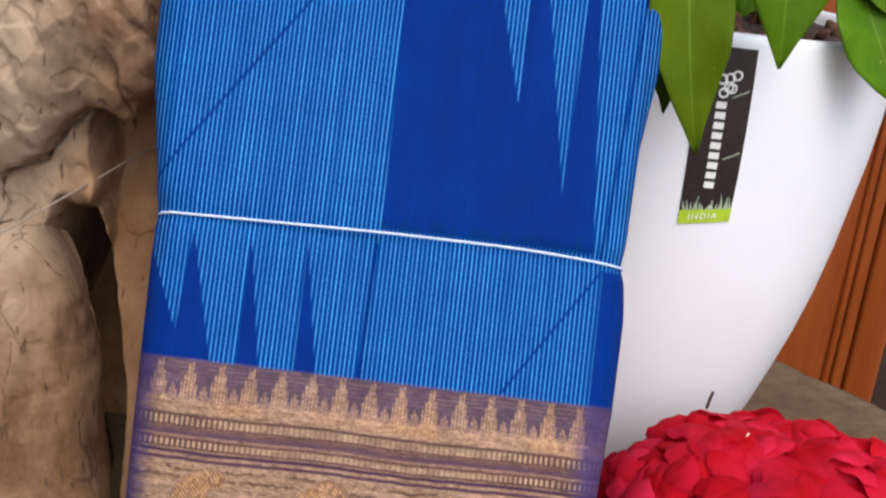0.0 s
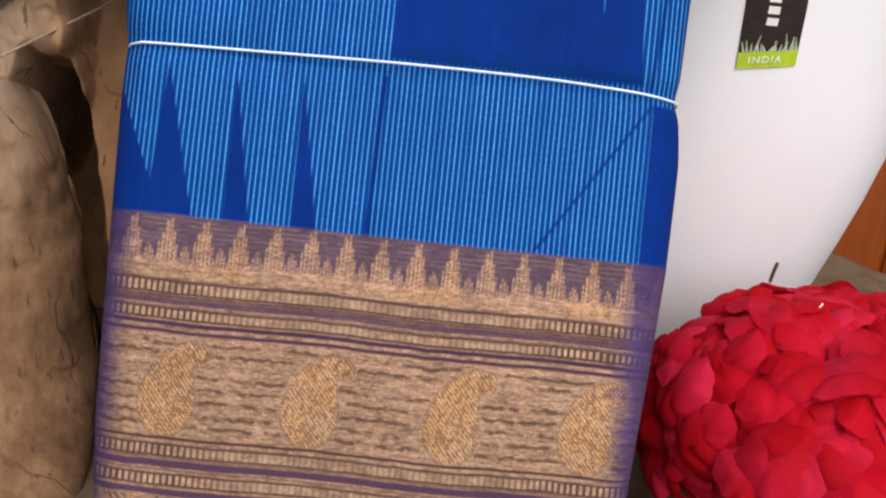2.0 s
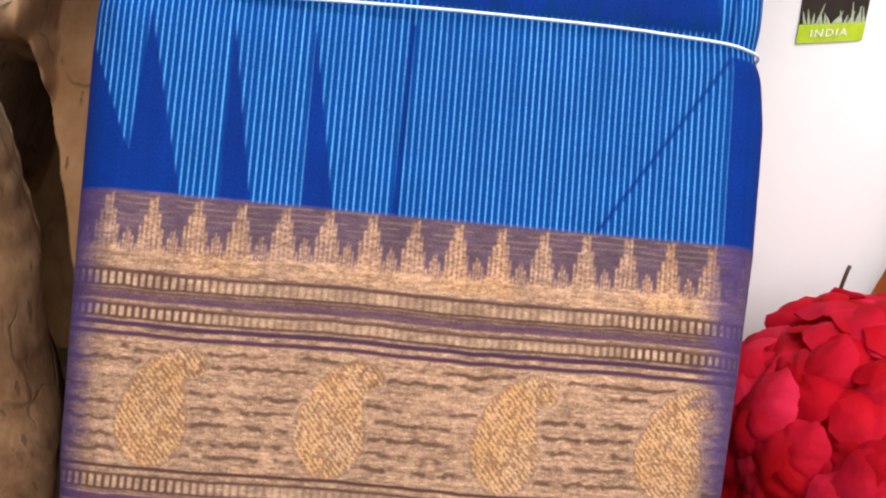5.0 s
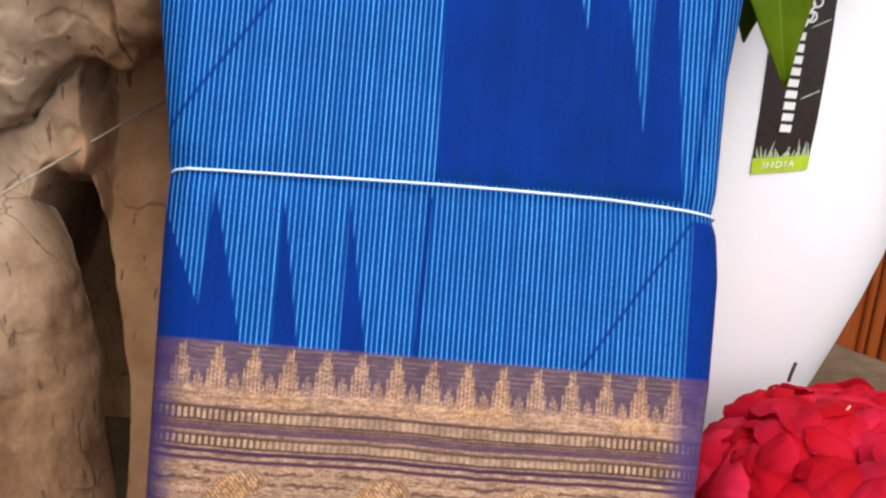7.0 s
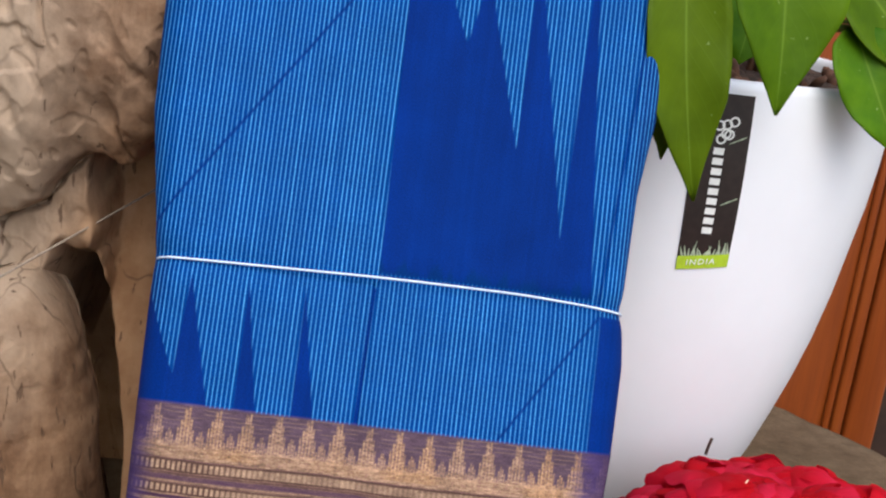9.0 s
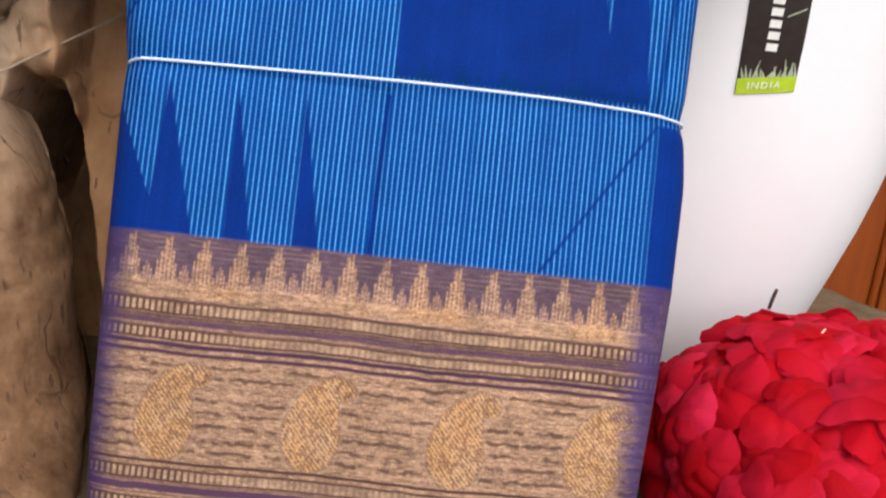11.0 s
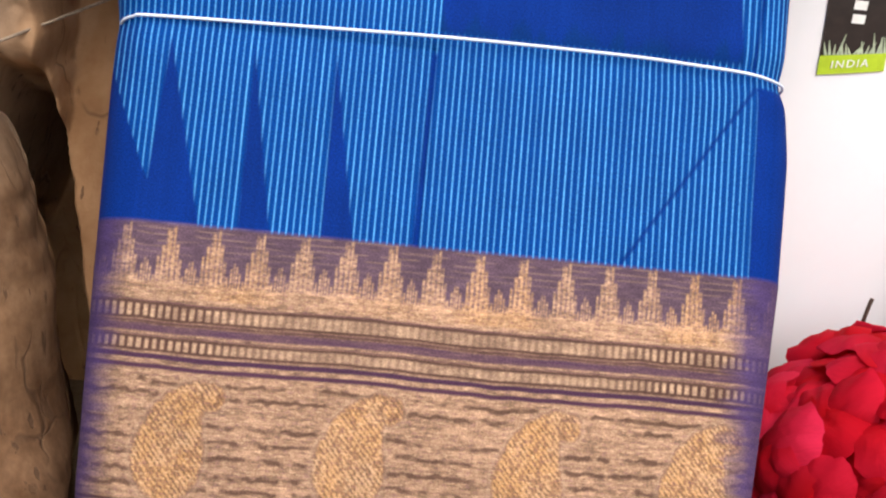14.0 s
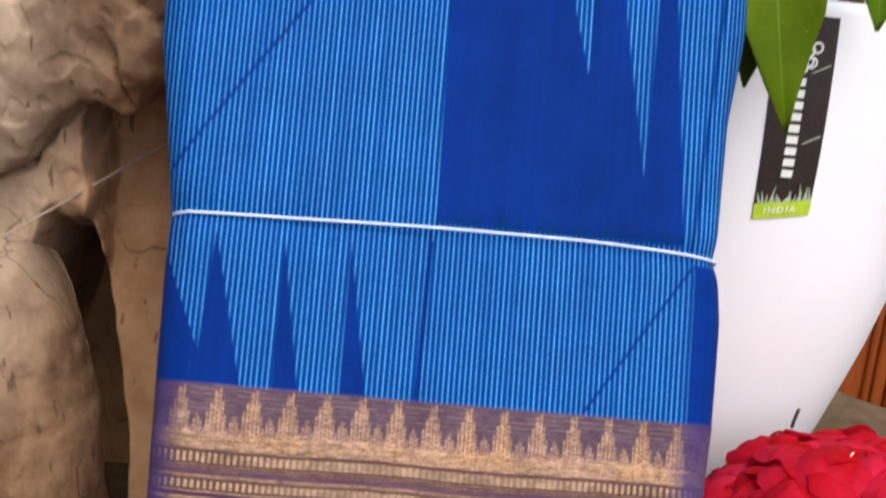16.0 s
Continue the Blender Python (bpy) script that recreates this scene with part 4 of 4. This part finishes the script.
def leaf_mesh(base, tip, droop, width, face, cup=0.18, nl=26, nw=12):
    """A pointed heart-shaped leaf along a bent midrib; face: the way its upper side looks."""
    b, t = Vector(base), Vector(tip)
    mid = (b + t) / 2 + Vector(droop)
    f = Vector(face).normalized()
    verts, faces, uvs = [], [], []
    for i in range(nl + 1):
        s = i / nl
        p = (1 - s) ** 2 * b + 2 * s * (1 - s) * mid + s * s * t
        d = (2 * (1 - s) * (mid - b) + 2 * s * (t - mid)).normalized()
        side = d.cross(f).normalized()
        up = side.cross(d).normalized()
        half = width / 2 * float(interp(s, [0, 0.04, 0.12, 0.28, 0.45, 0.62, 0.78, 0.88, 0.95, 1.0], [0.05, 0.42, 0.78, 0.99, 1.0, 0.84, 0.52, 0.26, 0.10, 0.0]))
        for j in range(nw + 1):
            q = 2 * j / nw - 1
            wav = 0.0014 * math.sin(s * 17 + q * 2) * abs(q)
            verts.append(p + side * half * q + up * (cup * half * abs(q) ** 1.2 + wav))
            uvs.append((j / nw, s))
    w = nw + 1
    for i in range(nl):
        for j in range(nw):
            a = i * w + j
            faces.append((a, a + 1, a + w + 1, a + w))
    return verts, faces, uvs


def add_leaf(plant, base, tip, droop, width, face, root, label="", cup=0.32):
    verts, faces, uvs = leaf_mesh(base, tip, droop, width, face, cup)
    me = mesh_of("leaf", verts, faces, LEAF)
    lay = me.uv_layers.new(name="blade")
    lay.data.foreach_set("uv", [c for l in me.loops for c in uvs[l.vertex_index]])
    ob = part("leaf", me, None, plant, label)
    sol = ob.modifiers.new("thickness", "SOLIDIFY")
    sol.thickness = 0.0007
    b, r = Vector(base), Vector(root)
    tube("petiole", bend(r, (b + r) / 2 + Vector((0, 0, 0.03)), b + Vector((0, 0.0, 0.001)), 12), 0.0019, STEM, plant, 8, taper=0.0014)


def build_plant():
    plant = new("pothos_plant")
    tagged(plant, "green pothos plant with glossy pointed leaves in the planter", "plant")
    r1, r2, r3 = (0.150, 0.335, 0.347), (0.195, 0.350, 0.347), (0.250, 0.345, 0.347)
    add_leaf(plant, (0.1330, 0.172, 0.433), (0.1592, 0.160, 0.2945), (-0.008, -0.014, 0.0), 0.047, (0.05, -1, 0.30), r1)
    add_leaf(plant, (0.142, 0.188, 0.415), (0.1415, 0.180, 0.312), (-0.004, -0.008, 0.0), 0.046, (-0.5, -1, 0.25), r1)
    add_leaf(plant, (0.1840, 0.200, 0.478), (0.1968, 0.167, 0.3465), (0.001, -0.016, 0.004), 0.070, (0.1, -1, 0.35), r2)
    add_leaf(plant, (0.260, 0.256, 0.396), (0.296, 0.233, 0.323), (-0.003, -0.010, 0.0), 0.050, (0.3, -1, -0.35), r3)
    add_leaf(plant, (0.250, 0.285, 0.436), (0.318, 0.256, 0.356), (0.0, -0.014, 0.010), 0.070, (0.2, -1, 0.55), r3)
    add_leaf(plant, (0.21, 0.33, 0.47), (0.27, 0.25, 0.43), (0.0, 0.0, 0.02), 0.07, (0.1, -0.6, 1), r2)
    add_leaf(plant, (0.15, 0.36, 0.46), (0.08, 0.30, 0.44), (0.0, 0.0, 0.02), 0.07, (-0.1, -0.5, 1), r1)
    add_leaf(plant, (0.20, 0.42, 0.47), (0.20, 0.50, 0.45), (0.0, 0.0, 0.02), 0.07, (0.0, 0.4, 1), r2)
    add_leaf(plant, (0.235, 0.40, 0.405), (0.225, 0.375, 0.352), (0.0, -0.01, 0.0), 0.05, (0.1, -1, 0.3), (0.24, 0.43, 0.35))
    add_leaf(plant, (0.275, 0.43, 0.425), (0.262, 0.405, 0.358), (0.0, -0.01, 0.0), 0.06, (-0.1, -1, 0.3), (0.27, 0.45, 0.35))
    tube("runner_stem", bend((0.236, 0.275, 0.388), (0.262, 0.262, 0.396), (0.300, 0.268, 0.394), 14), 0.0026, STEM, plant)


build_pot()
build_plant()

# ---- the bowl of flowers ----
FX, FY = 0.252, 0.155


def build_bowl():
    bowl = new("brass_bowl")
    tagged(bowl, "round brass bowl holding red flowers on the slab", "bowl")
    prof = [(0.0, 0.0047), (0.040, 0.0039), (0.046, 0.0000), (0.051, 0.0016), (0.056, 0.0058), (0.072, 0.0125), (0.085, 0.0230), (0.0925, 0.0340), (0.0955, 0.0405), (0.0985, 0.0428), (0.0990, 0.0446), (0.0965, 0.0456), (0.0925, 0.0430), (0.088, 0.0350), (0.072, 0.0226), (0.050, 0.0140), (0.0, 0.0094)]
    v, f = lathe(prof, 96, FX, FY)
    part("bowl_body", mesh_of("bowl_body", v, f, BRASS), None, bowl)


def floret_mesh(seed):
    """A full blossom: broad overlapping petals with wavy, frilled rims."""
    rnd = random.Random(seed)
    verts, faces, uvs = [], [], []
    rings, spokes = 7, 24
    for p in range(5):
        yaw = 2 * math.pi * p / 5 + rnd.uniform(-0.35, 0.35)
        half_l, half_w = rnd.uniform(0.0125, 0.0175), rnd.uniform(0.0110, 0.0155)
        tip = rnd.uniform(-0.15, 0.80)
        hub = Vector((0.0095 * math.cos(yaw), 0.0095 * math.sin(yaw), rnd.uniform(-0.002, 0.003)))
        turn = Euler((0, 0, yaw)).to_quaternion() @ Euler((rnd.uniform(-0.4, 0.4), tip, 0)).to_quaternion()
        f1, f2, f3 = rnd.uniform(0, 6.28), rnd.uniform(0, 6.28), rnd.uniform(0, 6.28)
        k0 = len(verts)
        for i in range(rings + 1):
            r = i / rings
            for q in range(spokes):
                a = 2 * math.pi * q / spokes
                edge = 1 + 0.08 * math.sin(3 * a + f1) + 0.05 * math.sin(8 * a + f2)
                x, y = half_l * r * math.cos(a) * edge, half_w * r * math.sin(a) * edge
                z = 0.0072 * (1 - r * r) + (0.0014 * math.sin(2 * a + f3) + 0.0010 * math.sin(5 * a + f1)) * r ** 2 + 0.0005 * math.sin(9 * a + f2) * r ** 4
                z -= 0.0015 * math.exp(-((y / 0.0025) ** 2)) * (1 - r)
                verts.append(hub + turn @ Vector((x, y, z)))
                uvs.append((0.5 + 0.5 * r * math.sin(a), 0.5 + 0.5 * r * math.cos(a)))
        for i in range(rings):
            for q in range(spokes):
                q2 = (q + 1) % spokes
                b, c = k0 + i * spokes, k0 + (i + 1) * spokes
                faces.append((b + q, c + q, c + q2, b + q2) if i else (b, c + q, c + q2))
    me = mesh_of("blossom", [tuple(v) for v in verts], faces, PETAL)
    lay = me.uv_layers.new(name="petal")
    lay.data.foreach_set("uv", [c for l in me.loops for c in uvs[l.vertex_index]])
    return me


def build_flowers():
    bunch = new("flower_bunch")
    tagged(bunch, "dense bunch of red artificial blossoms heaped in a bowl", "flowers")
    # inner mound that carries the blossoms
    bm = bmesh.new()
    bmesh.ops.create_uvsphere(bm, u_segments=40, v_segments=20, radius=1.0, matrix=Matrix.LocRotScale((FX, FY, 0.056), None, (0.094, 0.086, 0.052)))
    part("inner_mound", bm, plain("deep_red_foliage", (0.40, 0.007, 0.012), 0.8, 0, 0.4, 120), bunch)
    kinds = [floret_mesh(n) for n in range(12)]
    rnd = random.Random(21)
    n = 150
    for i in range(n):
        h = 1 - 0.94 * (i + 0.5) / n
        t = i * 2.39996 + rnd.uniform(-0.12, 0.12)
        c = math.sqrt(max(0.0, 1 - h * h))
        d = Vector((c * math.cos(t), c * math.sin(t), h))
        p = Vector((FX + 0.099 * d.x, FY + 0.090 * d.y, 0.064 + 0.057 * d.z)) + Vector((rnd.uniform(-1, 1), rnd.uniform(-1, 1), rnd.uniform(-1, 1))) * 0.0090
        nrm = Vector((d.x / 0.100, d.y / 0.092, d.z / 0.062)).normalized() + Vector((rnd.uniform(-1, 1), rnd.uniform(-1, 1), rnd.uniform(-0.4, 1))) * 0.5
        rot = nrm.to_track_quat("Z", "Y") @ Euler((0, 0, rnd.uniform(0, 6.28))).to_quaternion()
        ob = new("blossom", kinds[i % 12])
        ob.parent = bunch
        sc = rnd.uniform(0.90, 1.25)
        ob.matrix_world = Matrix.LocRotScale(p, rot, (sc, sc, sc))
        if i % 9 == 3:
            e = p + rot @ Vector((0.003, 0, 0.014))
            tube("stamen", bend(p, p + rot @ Vector((0.001, 0, 0.009)), e + Vector((0.001, 0, 0.001)), 5), 0.0005, STAMEN, bunch, 6)
    # blossoms that hang over the bowl's rim
    for i, (deg, z) in enumerate(((150, 0.054), (163, 0.050), (176, 0.048), (190, 0.047), (200, 0.054), (240, 0.056), (262, 0.056), (290, 0.050), (318, 0.054), (345, 0.050), (20, 0.052), (60, 0.052), (100, 0.052))):
        a = radians(deg)
        out = Vector((math.cos(a), math.sin(a), 0.15 + rnd.uniform(-0.3, 0.3)))
        ob = new("blossom", kinds[i % 12])
        ob.parent = bunch
        ob.matrix_world = Matrix.LocRotScale((FX + 0.099 * math.cos(a), FY + 0.094 * math.sin(a), z), out.to_track_quat("Z", "Y") @ Euler((0, 0, rnd.uniform(0, 6.28))).to_quaternion(), (0.95, 0.95, 0.95))
    tube("stamen", bend((0.1535, 0.134, 0.096), (0.155, 0.132, 0.090), (0.1575, 0.132, 0.085), 6), 0.0009, STAMEN, bunch, 6)
    tube("stem_end", bend((0.2115, 0.214, 0.124), (0.2118, 0.213, 0.130), (0.2128, 0.212, 0.136), 6), 0.0010, DARKSTEM, bunch, 6)


build_bowl()
build_flowers()
